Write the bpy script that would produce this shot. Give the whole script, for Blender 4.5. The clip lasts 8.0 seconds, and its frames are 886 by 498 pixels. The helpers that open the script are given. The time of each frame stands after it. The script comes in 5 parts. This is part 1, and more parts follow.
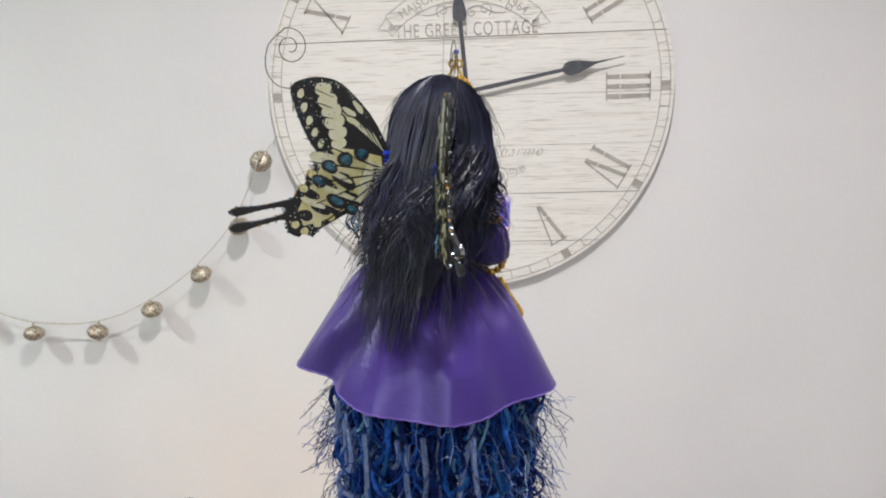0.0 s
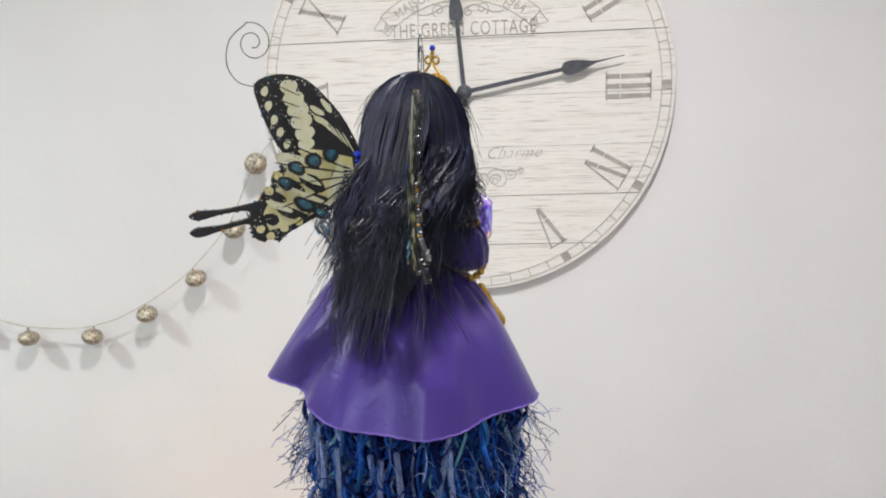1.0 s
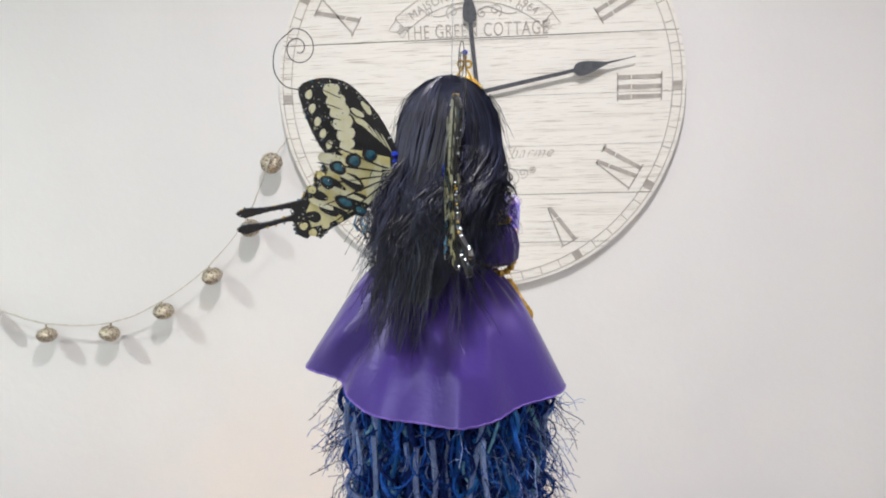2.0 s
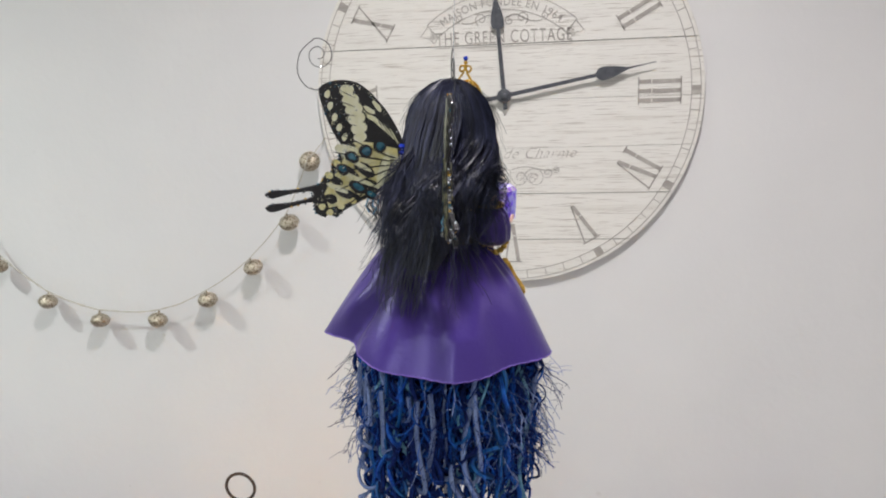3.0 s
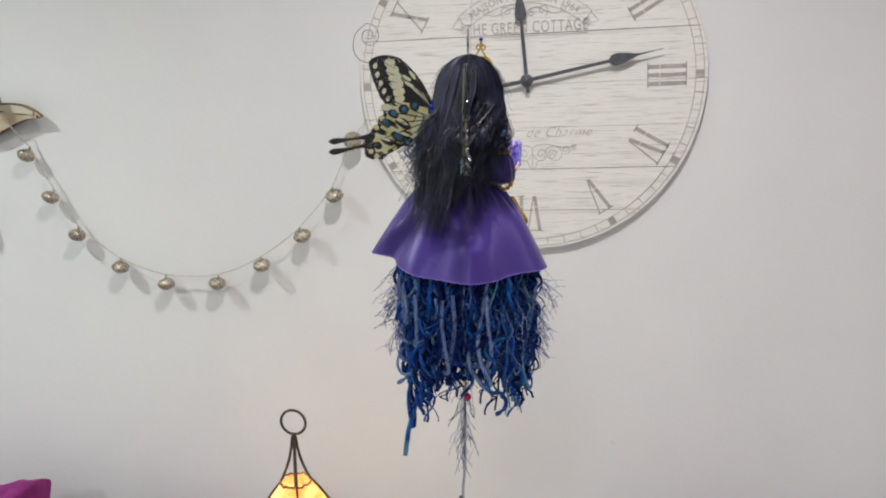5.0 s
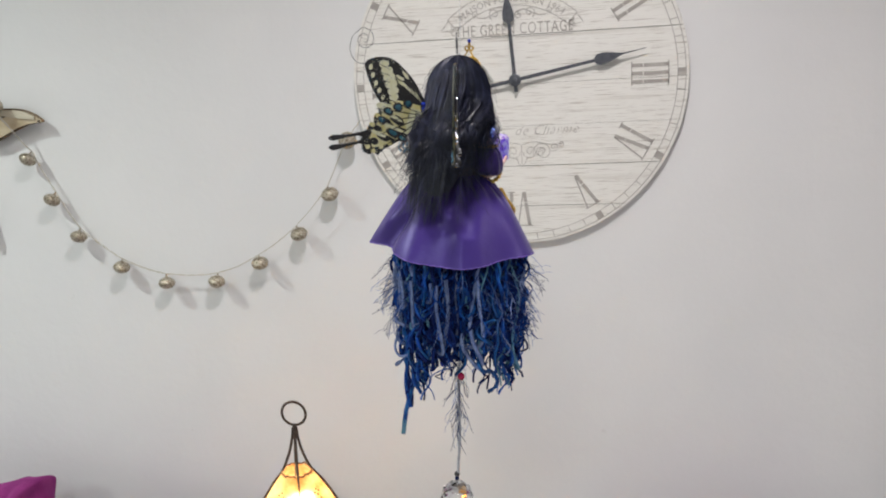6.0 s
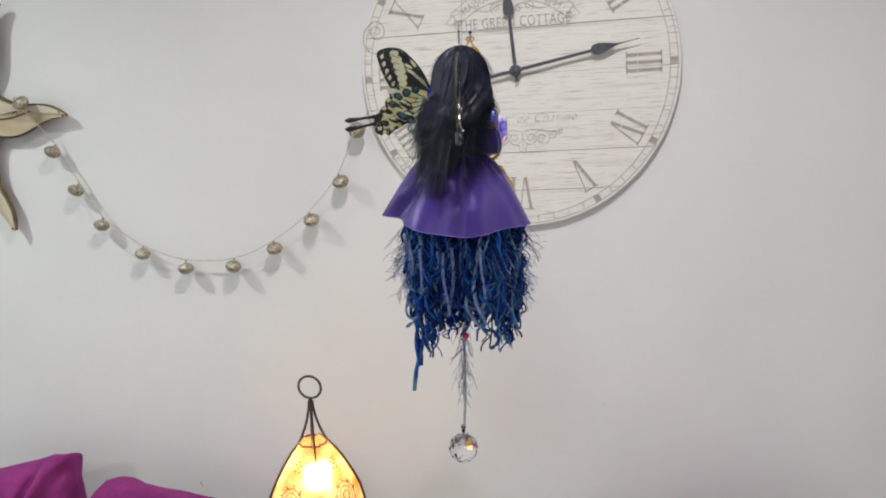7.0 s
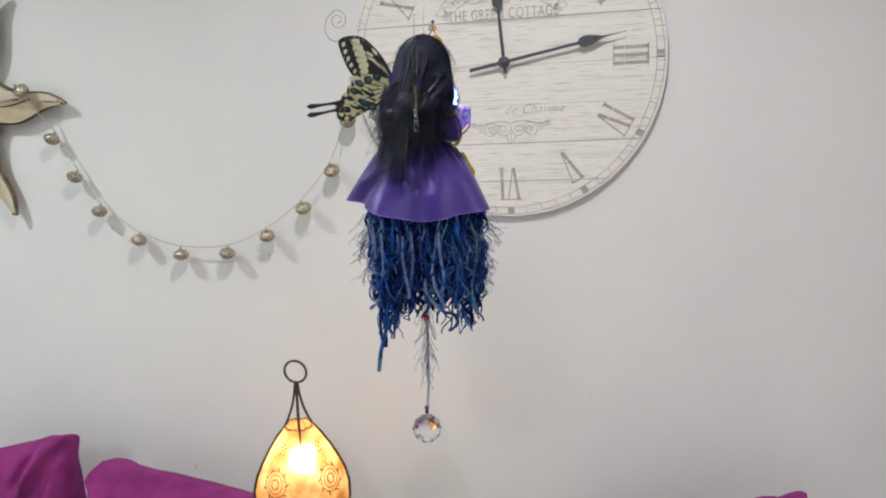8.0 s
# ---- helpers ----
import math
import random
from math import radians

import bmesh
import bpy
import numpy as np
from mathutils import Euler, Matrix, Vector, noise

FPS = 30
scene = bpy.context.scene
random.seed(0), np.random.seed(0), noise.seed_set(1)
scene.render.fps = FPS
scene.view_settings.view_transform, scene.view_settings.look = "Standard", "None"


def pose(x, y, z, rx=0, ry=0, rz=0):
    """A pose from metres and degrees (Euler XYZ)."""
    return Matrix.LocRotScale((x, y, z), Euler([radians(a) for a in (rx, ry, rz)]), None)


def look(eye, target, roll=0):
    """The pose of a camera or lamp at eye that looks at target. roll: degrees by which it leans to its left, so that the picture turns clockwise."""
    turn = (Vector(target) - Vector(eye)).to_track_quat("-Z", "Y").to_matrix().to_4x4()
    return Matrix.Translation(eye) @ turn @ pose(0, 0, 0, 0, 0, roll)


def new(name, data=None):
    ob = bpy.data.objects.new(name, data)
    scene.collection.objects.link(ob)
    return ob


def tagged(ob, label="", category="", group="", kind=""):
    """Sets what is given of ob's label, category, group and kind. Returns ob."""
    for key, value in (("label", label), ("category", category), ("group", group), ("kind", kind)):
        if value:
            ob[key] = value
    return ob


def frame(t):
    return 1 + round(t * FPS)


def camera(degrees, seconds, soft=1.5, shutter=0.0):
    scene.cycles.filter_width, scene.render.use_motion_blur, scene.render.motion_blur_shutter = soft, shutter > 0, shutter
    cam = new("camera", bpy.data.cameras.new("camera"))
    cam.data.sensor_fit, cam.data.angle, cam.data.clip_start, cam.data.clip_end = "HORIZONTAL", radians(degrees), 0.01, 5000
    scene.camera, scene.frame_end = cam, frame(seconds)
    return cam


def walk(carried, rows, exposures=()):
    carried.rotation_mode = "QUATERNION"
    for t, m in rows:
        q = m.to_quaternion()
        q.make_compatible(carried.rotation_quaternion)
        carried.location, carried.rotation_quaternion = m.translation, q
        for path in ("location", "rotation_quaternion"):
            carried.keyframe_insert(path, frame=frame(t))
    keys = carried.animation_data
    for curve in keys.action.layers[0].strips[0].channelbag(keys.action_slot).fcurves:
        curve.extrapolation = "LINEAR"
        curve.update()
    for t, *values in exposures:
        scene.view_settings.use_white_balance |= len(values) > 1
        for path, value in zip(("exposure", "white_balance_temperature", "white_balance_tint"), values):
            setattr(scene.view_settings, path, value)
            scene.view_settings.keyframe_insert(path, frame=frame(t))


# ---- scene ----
cam = camera(55.9, 8.0, 2.0)
PATH = [
    (0, (0.069, -1.208, 1.683), (-0.091, 0.729, 1.209), 1.1),
    (0.5, (0.076, -1.191, 1.681), (-0.094, 0.745, 1.209), 1.0),
    (1, (0.084, -1.187, 1.68), (-0.098, 0.748, 1.211), 0.8),
    (1.5, (0.061, -1.191, 1.681), (-0.096, 0.745, 1.207), 0.8),
    (3, (0.102, -1.268, 1.684), (-0.189, 0.656, 1.222), 0.9),
    (3.5, (0.112, -1.308, 1.681), (-0.198, 0.61, 1.207), 1.0),
    (4, (0.138, -1.339, 1.679), (-0.232, 0.569, 1.208), 1.2),
    (4.5, (0.138, -1.388, 1.675), (-0.243, 0.518, 1.202), 0.8),
    (6, (0.147, -1.465, 1.674), (-0.212, 0.446, 1.206), -0.2),
    (6.5, (0.163, -1.508, 1.674), (-0.209, 0.402, 1.211), -0.6),
    (7, (0.162, -1.543, 1.671), (-0.211, 0.362, 1.191), -0.9),
    (7.5, (0.184, -1.553, 1.666), (-0.196, 0.352, 1.189), -0.8),
    (8, (0.217, -1.554, 1.666), (-0.192, 0.34, 1.173), -0.5),
]
walk(cam, [(t, look(e, a, r)) for t, e, a, r in PATH],
     [(0, 0.29), (0.5, 0.32), (1, 0.38), (1.5, 0.46), (1.7, 0.48), (2.8, 0.26), (3, 0.18), (3.5, 0.12), (8, 0.10)])

# ---- light ----
world = bpy.data.worlds.new("World")
scene.world = world
world.use_nodes = True
world.node_tree.nodes["Background"].inputs[0].default_value = (0.9, 0.93, 1.0, 1)
world.node_tree.nodes["Background"].inputs[1].default_value = 0.05
scene.view_settings.exposure = 0.0


def downlight(x, y, watts, colour, size):
    """A ceiling downlight with a wide soft-edged cone."""
    data = bpy.data.lights.new("ceiling_downlight", "SPOT")
    data.energy, data.color, data.shadow_soft_size = watts, colour, size
    data.spot_size, data.spot_blend = radians(158), 1.0
    ob = new("ceiling_downlight", data)
    ob.location = (x, y, 2.46)


COOL, WARM, ROSY = (0.905, 0.990, 0.955), (1.0, 0.955, 0.955), (1.0, 0.89, 0.91)
downlight(-1.50, -0.92, 60, COOL, 0.05)
downlight(0.05, -0.84, 48, WARM, 0.04)
# This right-hand lamp and the back row are unseen, added as fill.
downlight(1.55, -0.84, 18, ROSY, 0.045)
downlight(-1.45, -2.4, 84, COOL, 0.06)
downlight(0.05, -2.4, 54, COOL, 0.06)
downlight(1.55, -2.4, 26, ROSY, 0.06)

# ---- materials ----


def mat(name, colour, other=None, rough=0.6, scale=40.0, bump=0.0, metal=0.0, spec=0.5, sheen=0.0, coat=0.0, stretch=(1, 1, 1), low=0.35, high=0.65, vary=0.0, fine=0.0, transmit=0.0):
    """A surface of two colours mixed by noise at two scales, with fine relief."""
    m = bpy.data.materials.new(name)
    m.use_nodes = True
    nt = m.node_tree
    b = nt.nodes["Principled BSDF"]
    b.inputs["Roughness"].default_value = rough
    b.inputs["Metallic"].default_value = metal
    b.inputs["Specular IOR Level"].default_value = spec
    b.inputs["Sheen Weight"].default_value = sheen
    b.inputs["Coat Weight"].default_value = coat
    b.inputs["Transmission Weight"].default_value = transmit
    other = other or tuple(c * 0.82 for c in colour)
    tc = nt.nodes.new("ShaderNodeTexCoord")
    mp = nt.nodes.new("ShaderNodeMapping")
    mp.inputs["Scale"].default_value = stretch
    nt.links.new(tc.outputs["Object"], mp.inputs[0])
    n1 = nt.nodes.new("ShaderNodeTexNoise")
    n1.inputs["Scale"].default_value, n1.inputs["Detail"].default_value = scale, 5
    nt.links.new(mp.outputs[0], n1.inputs["Vector"])
    ramp = nt.nodes.new("ShaderNodeMapRange")
    ramp.inputs[1].default_value, ramp.inputs[2].default_value = low, high
    nt.links.new(n1.outputs[0], ramp.inputs[0])
    mix = nt.nodes.new("ShaderNodeMix")
    mix.data_type = "RGBA"
    mix.inputs[6].default_value, mix.inputs[7].default_value = (*colour, 1), (*other, 1)
    nt.links.new(ramp.outputs[0], mix.inputs[0])
    out = mix.outputs[2]
    if vary:
        info = nt.nodes.new("ShaderNodeNewGeometry")
        hsv = nt.nodes.new("ShaderNodeHueSaturation")
        mr = nt.nodes.new("ShaderNodeMapRange")
        mr.inputs[3].default_value, mr.inputs[4].default_value = 1 - vary, 1 + vary
        nt.links.new(info.outputs["Random Per Island"], mr.inputs[0])
        nt.links.new(mr.outputs[0], hsv.inputs["Value"])
        nt.links.new(out, hsv.inputs["Color"])
        out = hsv.outputs[0]
    nt.links.new(out, b.inputs["Base Color"])
    if bump:
        n2 = nt.nodes.new("ShaderNodeTexNoise")
        n2.inputs["Scale"].default_value, n2.inputs["Detail"].default_value = (fine or scale * 6), 4
        nt.links.new(mp.outputs[0], n2.inputs["Vector"])
        bp = nt.nodes.new("ShaderNodeBump")
        bp.inputs["Strength"].default_value, bp.inputs["Distance"].default_value = bump, 0.002
        nt.links.new(n2.outputs[0], bp.inputs["Height"])
        nt.links.new(bp.outputs[0], b.inputs["Normal"])
    return m


WALL = mat("painted_plaster", (0.785, 0.777, 0.775), (0.742, 0.738, 0.742), 0.75, 3.0, 0.3, fine=55, spec=0.3)
CEILING = mat("ceiling_paint", (0.82, 0.82, 0.81), None, 0.8, 3, 0.1, low=0.2, high=1.4)
SCUFF = mat("scraped_paint", (0.33, 0.31, 0.27), (0.45, 0.42, 0.38), 0.8, 300)
FLOOR = mat("carpet", (0.30, 0.27, 0.25), (0.22, 0.2, 0.19), 0.95, 60, 0.5)
PLANK = mat("whitewashed_plank", (0.82, 0.80, 0.755), (0.64, 0.605, 0.55), 0.6, 34, 0.25, stretch=(0.10, 1, 3.6), low=0.54, high=0.86, fine=60)


def add_streaks(m, colour, scale, stretch, low, high, weight):
    """Mixes narrow worn dashes into a material's base colour."""
    nt = m.node_tree
    b = nt.nodes["Principled BSDF"]
    old = b.inputs["Base Color"].links[0].from_socket
    tc, mp, ns = nt.nodes.new("ShaderNodeTexCoord"), nt.nodes.new("ShaderNodeMapping"), nt.nodes.new("ShaderNodeTexNoise")
    mp.inputs["Scale"].default_value = stretch
    ns.inputs["Scale"].default_value, ns.inputs["Detail"].default_value, ns.inputs["Roughness"].default_value = scale, 4, 0.6
    rg, mx = nt.nodes.new("ShaderNodeMapRange"), nt.nodes.new("ShaderNodeMix")
    rg.inputs[1].default_value, rg.inputs[2].default_value, rg.inputs[4].default_value = low, high, weight
    mx.data_type = "RGBA"
    mx.inputs[7].default_value = (*colour, 1)
    nt.links.new(tc.outputs["Object"], mp.inputs[0])
    nt.links.new(mp.outputs[0], ns.inputs["Vector"])
    nt.links.new(ns.outputs[0], rg.inputs[0])
    nt.links.new(rg.outputs[0], mx.inputs[0])
    nt.links.new(old, mx.inputs[6])
    nt.links.new(mx.outputs[2], b.inputs["Base Color"])


add_streaks(PLANK, (0.36, 0.31, 0.26), 130, (0.12, 1, 4.2), 0.575, 0.65, 0.7)
add_streaks(PLANK, (0.34, 0.30, 0.26), 210, (0.09, 1, 4.5), 0.60, 0.66, 0.55)
add_streaks(WALL, (0.60, 0.585, 0.57), 26, (1, 1, 1), 0.735, 0.78, 0.35)
EDGE = mat("white_board_edge", (0.74, 0.72, 0.68), (0.6, 0.57, 0.52), 0.6, 60)
GAPS = mat("dark_plank_gap", (0.17, 0.155, 0.14), (0.30, 0.28, 0.25), 0.8, 20)
PRINT = mat("faded_grey_print", (0.37, 0.34, 0.315), (0.56, 0.53, 0.49), 0.7, 60, stretch=(0.3, 1, 1.6), low=0.42, high=0.8)
PRINT_PALE = mat("pale_grey_print", (0.40, 0.375, 0.35), (0.58, 0.55, 0.52), 0.7, 60, stretch=(0.3, 1, 1.6), low=0.4, high=0.85)
IRON = mat("clock_hand_iron", (0.085, 0.09, 0.105), (0.12, 0.125, 0.14), 0.45, 120, metal=0.5)
BRONZE = mat("pierced_bronze", (0.56, 0.50, 0.40), (0.20, 0.16, 0.11), 0.33, 330, 0.8, metal=0.8, fine=420, low=0.45, high=0.62)
CORD = mat("pale_cord", (0.58, 0.55, 0.48), (0.45, 0.42, 0.36), 0.6, 400)
STAR_TOP = mat("pale_gilt_wood", (0.56, 0.47, 0.33), (0.42, 0.33, 0.21), 0.55, 22, 0.3, stretch=(1, 1, 2.2))
STAR_LEAF = mat("pale_worn_wood", (0.60, 0.55, 0.44), (0.48, 0.42, 0.31), 0.6, 26, 0.3, stretch=(1, 1, 2.2))
STAR_DARK = mat("burnt_wood_edge", (0.13, 0.09, 0.055), (0.06, 0.045, 0.03), 0.6, 50, 0.3)
STAR_SIDE = mat("brown_wood_edge", (0.27, 0.20, 0.12), (0.16, 0.11, 0.06), 0.6, 50, 0.3)
LAMP_IRON = mat("rusty_wrought_iron", (0.045, 0.035, 0.03), (0.10, 0.06, 0.04), 0.6, 160, 0.3, metal=0.5)
VELVET = mat("magenta_velvet", (0.255, 0.038, 0.175), (0.165, 0.022, 0.118), 1.0, 16, 0.7, sheen=0.20, spec=0.05, fine=260)
VELVET.node_tree.nodes["Principled BSDF"].inputs["Sheen Tint"].default_value = (0.85, 0.25, 0.70, 1)
SOFA = mat("grey_upholstery", (0.30, 0.29, 0.30), (0.24, 0.23, 0.24), 0.9, 80, 0.3)
OAK = mat("oak", (0.36, 0.24, 0.13), (0.25, 0.16, 0.08), 0.5, 12, 0.1, stretch=(0.15, 1, 1))

SATIN = mat("purple_satin", (0.042, 0.022, 0.165), (0.034, 0.017, 0.140), 0.33, 30, 0.10, sheen=0.08, spec=0.6, fine=420)
_s = SATIN.node_tree.nodes["Principled BSDF"]
_s.inputs["Specular Tint"].default_value = (0.62, 0.55, 1.0, 1)
_s.inputs["Anisotropic"].default_value = 0.5
HEM = mat("lilac_selvedge", (0.13, 0.075, 0.36), (0.09, 0.05, 0.28), 0.5, 200)
HAIR = mat("black_mohair", (0.008, 0.009, 0.020), (0.022, 0.025, 0.052), 0.42, 90, spec=0.45, vary=0.9)
SKIN = mat("porcelain_clay", (0.72, 0.50, 0.40), (0.68, 0.44, 0.36), 0.4, 60)
CLAY_RED = mat("red_clay", (0.45, 0.06, 0.04), None, 0.4, 60)
GOLD = mat("gold_braid", (0.72, 0.46, 0.10), (0.45, 0.26, 0.04), 0.3, 300, 0.5, metal=0.9, fine=700)
BODICE = mat("dark_lace", (0.035, 0.02, 0.055), (0.10, 0.065, 0.04), 0.5, 260, 0.5)
YARN = [
    mat("navy_yarn", (0.004, 0.010, 0.075), (0.007, 0.026, 0.15), 0.8, 240, 0.8, vary=0.35, fine=900, spec=0.15),
    mat("royal_blue_yarn", (0.006, 0.045, 0.31), (0.015, 0.12, 0.50), 0.7, 240, 0.8, vary=0.4, fine=900, spec=0.2),
    mat("slate_yarn", (0.13, 0.18, 0.40), (0.25, 0.32, 0.55), 0.8, 240, 0.8, vary=0.3, fine=900, spec=0.15),
    mat("pale_teal_yarn", (0.17, 0.36, 0.50), (0.09, 0.24, 0.42), 0.75, 240, 0.8, vary=0.25, fine=900, spec=0.2),
    mat("petrol_ribbon", (0.004, 0.045, 0.20), (0.010, 0.11, 0.36), 0.45, 120, 0.4, vary=0.45, fine=600, spec=0.3),
]
PALE_CORD = mat("silvery_lilac_cord", (0.36, 0.36, 0.42), (0.52, 0.52, 0.58), 0.5, 300, 0.6, fine=900)
WING_BLACK = mat("glittered_wing_black", (0.014, 0.013, 0.016), (0.12, 0.12, 0.11), 0.4, 900, 0.3, low=0.66, high=0.74, coat=0.15)
WING_CREAM = mat("wing_cream", (0.72, 0.70, 0.45), (0.80, 0.79, 0.62), 0.35, 240, coat=0.4)
WING_YELLOW = mat("wing_yellow", (0.70, 0.62, 0.25), (0.76, 0.72, 0.46), 0.35, 240, coat=0.4)
WING_BLUE = mat("wing_eye_blue", (0.012, 0.045, 0.085), (0.06, 0.20, 0.27), 0.25, 200, coat=0.4)
BLUE_GEM = mat("blue_glass_bead", (0.015, 0.03, 0.36), (0.02, 0.06, 0.5), 0.08, 300, coat=0.8)
RED_GEM = mat("pink_glass_bead", (0.55, 0.02, 0.10), None, 0.08, 300, coat=0.8)
WIRE = mat("dark_wire", (0.16, 0.16, 0.17), (0.1, 0.1, 0.1), 0.3, 200, metal=0.9)
SILVER = mat("silver_beads", (0.62, 0.65, 0.70), (0.4, 0.42, 0.5), 0.15, 400, metal=0.9)
CAKE = mat("glittered_cake", (0.20, 0.05, 0.20), (0.46, 0.42, 0.20), 0.35, 260, 0.9, fine=420, coat=0.4, low=0.42, high=0.58)

# Blue emission stands in for the LED's light shining through the cake.
_c = CAKE.node_tree.nodes["Principled BSDF"]
_c.inputs["Emission Color"].default_value, _c.inputs["Emission Strength"].default_value = (0.02, 0.035, 1.0, 1), 0.35

PARCH = bpy.data.materials.new("lit_goatskin")
PARCH.use_nodes = True
_n = PARCH.node_tree
_n.nodes.clear()
_o = _n.nodes.new("ShaderNodeOutputMaterial")
_t = _n.nodes.new("ShaderNodeBsdfTranslucent")
_d = _n.nodes.new("ShaderNodeBsdfDiffuse")
_m = _n.nodes.new("ShaderNodeMixShader")
_tc = _n.nodes.new("ShaderNodeTexCoord")
_ns = _n.nodes.new("ShaderNodeTexNoise")
_ns.inputs["Scale"].default_value, _ns.inputs["Detail"].default_value = 28, 6
_rp = _n.nodes.new("ShaderNodeValToRGB")
_rp.color_ramp.elements[0].position, _rp.color_ramp.elements[0].color = 0.37, (0.60, 0.28, 0.085, 1)
_rp.color_ramp.elements[1].position, _rp.color_ramp.elements[1].color = 0.62, (0.93, 0.69, 0.35, 1)
_n.links.new(_tc.outputs["Object"], _ns.inputs["Vector"])
_n.links.new(_ns.outputs[0], _rp.inputs[0])
_n.links.new(_rp.outputs[0], _t.inputs[0])
_n.links.new(_rp.outputs[0], _d.inputs[0])
_m.inputs[0].default_value = 0.40
_r = _n.nodes.new("ShaderNodeBsdfRefraction")
_r.inputs["Roughness"].default_value, _r.inputs["IOR"].default_value = 0.60, 1.35
_m2 = _n.nodes.new("ShaderNodeMixShader")
_m2.inputs[0].default_value = 0.4
_n.links.new(_rp.outputs[0], _r.inputs["Color"])
_n.links.new(_t.outputs[0], _m2.inputs[1])
_n.links.new(_r.outputs[0], _m2.inputs[2])
_n.links.new(_m2.outputs[0], _m.inputs[1])
_n.links.new(_d.outputs[0], _m.inputs[2])
_n.links.new(_m.outputs[0], _o.inputs[0])
COLLAR = mat("torn_tan_leather", (0.42, 0.20, 0.07), (0.16, 0.07, 0.03), 0.7, 90, 0.4, low=0.4, high=0.6)
HENNA = mat("henna_ink", (0.14, 0.04, 0.010), (0.24, 0.07, 0.018), 0.7, 90)


def glow(name, colour, strength):
    m = bpy.data.materials.new(name)
    m.use_nodes = True
    b = m.node_tree.nodes["Principled BSDF"]
    b.inputs["Base Color"].default_value = (0.8, 0.8, 0.8, 1)
    b.inputs["Emission Color"].default_value = (*colour, 1)
    b.inputs["Emission Strength"].default_value = strength
    return m


FLAME = glow("lit_flame", (0.16, 0.26, 1.0), 40.0)
BULB = glow("lit_bulb", (1.0, 0.84, 0.60), 42.0)
GLASS = bpy.data.materials.new("cut_crystal")
GLASS.use_nodes = True
_g = GLASS.node_tree.nodes["Principled BSDF"]
_g.inputs["Base Color"].default_value = (0.97, 0.97, 0.98, 1)
_g.inputs["Roughness"].default_value, _g.inputs["IOR"].default_value = 0.01, 1.55
_g.inputs["Transmission Weight"].default_value = 1.0

# ---- mesh tools ----


class Build:
    """Gathers faces with several materials into one mesh."""

    def __init__(self):
        self.v, self.f, self.m, self.mats = [], [], [], []

    def slot(self, material):
        if material not in self.mats:
            self.mats.append(material)
        return self.mats.index(material)

    def add(self, verts, faces, material):
        k, s = len(self.v), self.slot(material)
        self.v += [tuple(p) for p in verts]
        self.f += [tuple(i + k for i in f) for f in faces]
        self.m += [s] * len(faces)

    def loft(self, rings, material, closed=True, cap=True):
        n = len(rings[0])
        verts = [p for r in rings for p in r]
        faces = []
        for i in range(len(rings) - 1):
            for j in range(n if closed else n - 1):
                k = (j + 1) % n
                faces.append((i * n + j, i * n + k, (i + 1) * n + k, (i + 1) * n + j))
        if cap and closed:
            faces.append(tuple(range(n - 1, -1, -1)))
            faces.append(tuple((len(rings) - 1) * n + j for j in range(n)))
        self.add(verts, faces, material)

    def tube(self, pts, radius, material, sides=6, taper=None):
        pts = [Vector(p) for p in pts]
        rings = []
        ref = Vector((0.31, 0.87, 0.38))
        for i, p in enumerate(pts):
            d = (pts[min(i + 1, len(pts) - 1)] - pts[max(i - 1, 0)])
            d = d.normalized() if d.length > 1e-9 else Vector((0, 0, 1))
            a = d.cross(ref)
            if a.length < 0.05:
                a = d.cross(Vector((1, 0, 0)))
            a.normalize()
            b = d.cross(a)
            r = radius * (taper(i / (len(pts) - 1)) if taper else 1)
            rings.append([p + (a * math.cos(2 * math.pi * j / sides) + b * math.sin(2 * math.pi * j / sides)) * r for j in range(sides)])
        self.loft(rings, material)

    def ball(self, c, r, material, n=10, squash=(1, 1, 1)):
        rings = []
        for i in range(1, n):
            a = math.pi * i / n
            rings.append([(c[0] + r * squash[0] * math.sin(a) * math.cos(2 * math.pi * j / (2 * n)),
                           c[1] + r * squash[1] * math.sin(a) * math.sin(2 * math.pi * j / (2 * n)),
                           c[2] - r * squash[2] * math.cos(a)) for j in range(2 * n)])
        self.loft(rings, material)

    def lathe(self, profile, material, n=32, centre=(0, 0), cap=True):
        self.loft([[(centre[0] + r * math.cos(2 * math.pi * j / n), centre[1] + r * math.sin(2 * math.pi * j / n), z) for j in range(n)] for r, z in profile], material, cap=cap)

    def slab(self, outline, y0, y1, material, side=None):
        """A flat shape in x and z between two depths; y0 is the face towards the room."""
        n = len(outline)
        verts = [(x, y0, z) for x, z in outline] + [(x, y1, z) for x, z in outline]
        self.add(verts, [tuple(range(n)), tuple(range(2 * n - 1, n - 1, -1))], material)
        self.add(verts, [(j, (j + 1) % n + 0, (j + 1) % n + n, j + n) for j in range(n)], side or material)

    def ribbon(self, pts, width, y, material, depth=0.0004):
        """A drawn line of some width in the plane y."""
        n = len(pts)
        left, right = [], []
        for i in range(n):
            a, b = pts[max(i - 1, 0)], pts[min(i + 1, n - 1)]
            dx, dz = b[0] - a[0], b[1] - a[1]
            s = math.hypot(dx, dz) or 1
            w = width(i / (n - 1)) if callable(width) else width
            left.append((pts[i][0] - dz / s * w / 2, y, pts[i][1] + dx / s * w / 2))
            right.append((pts[i][0] + dz / s * w / 2, y, pts[i][1] - dx / s * w / 2))
        self.add(left + right, [(i, i + 1, n + i + 1, n + i) for i in range(n - 1)], material)

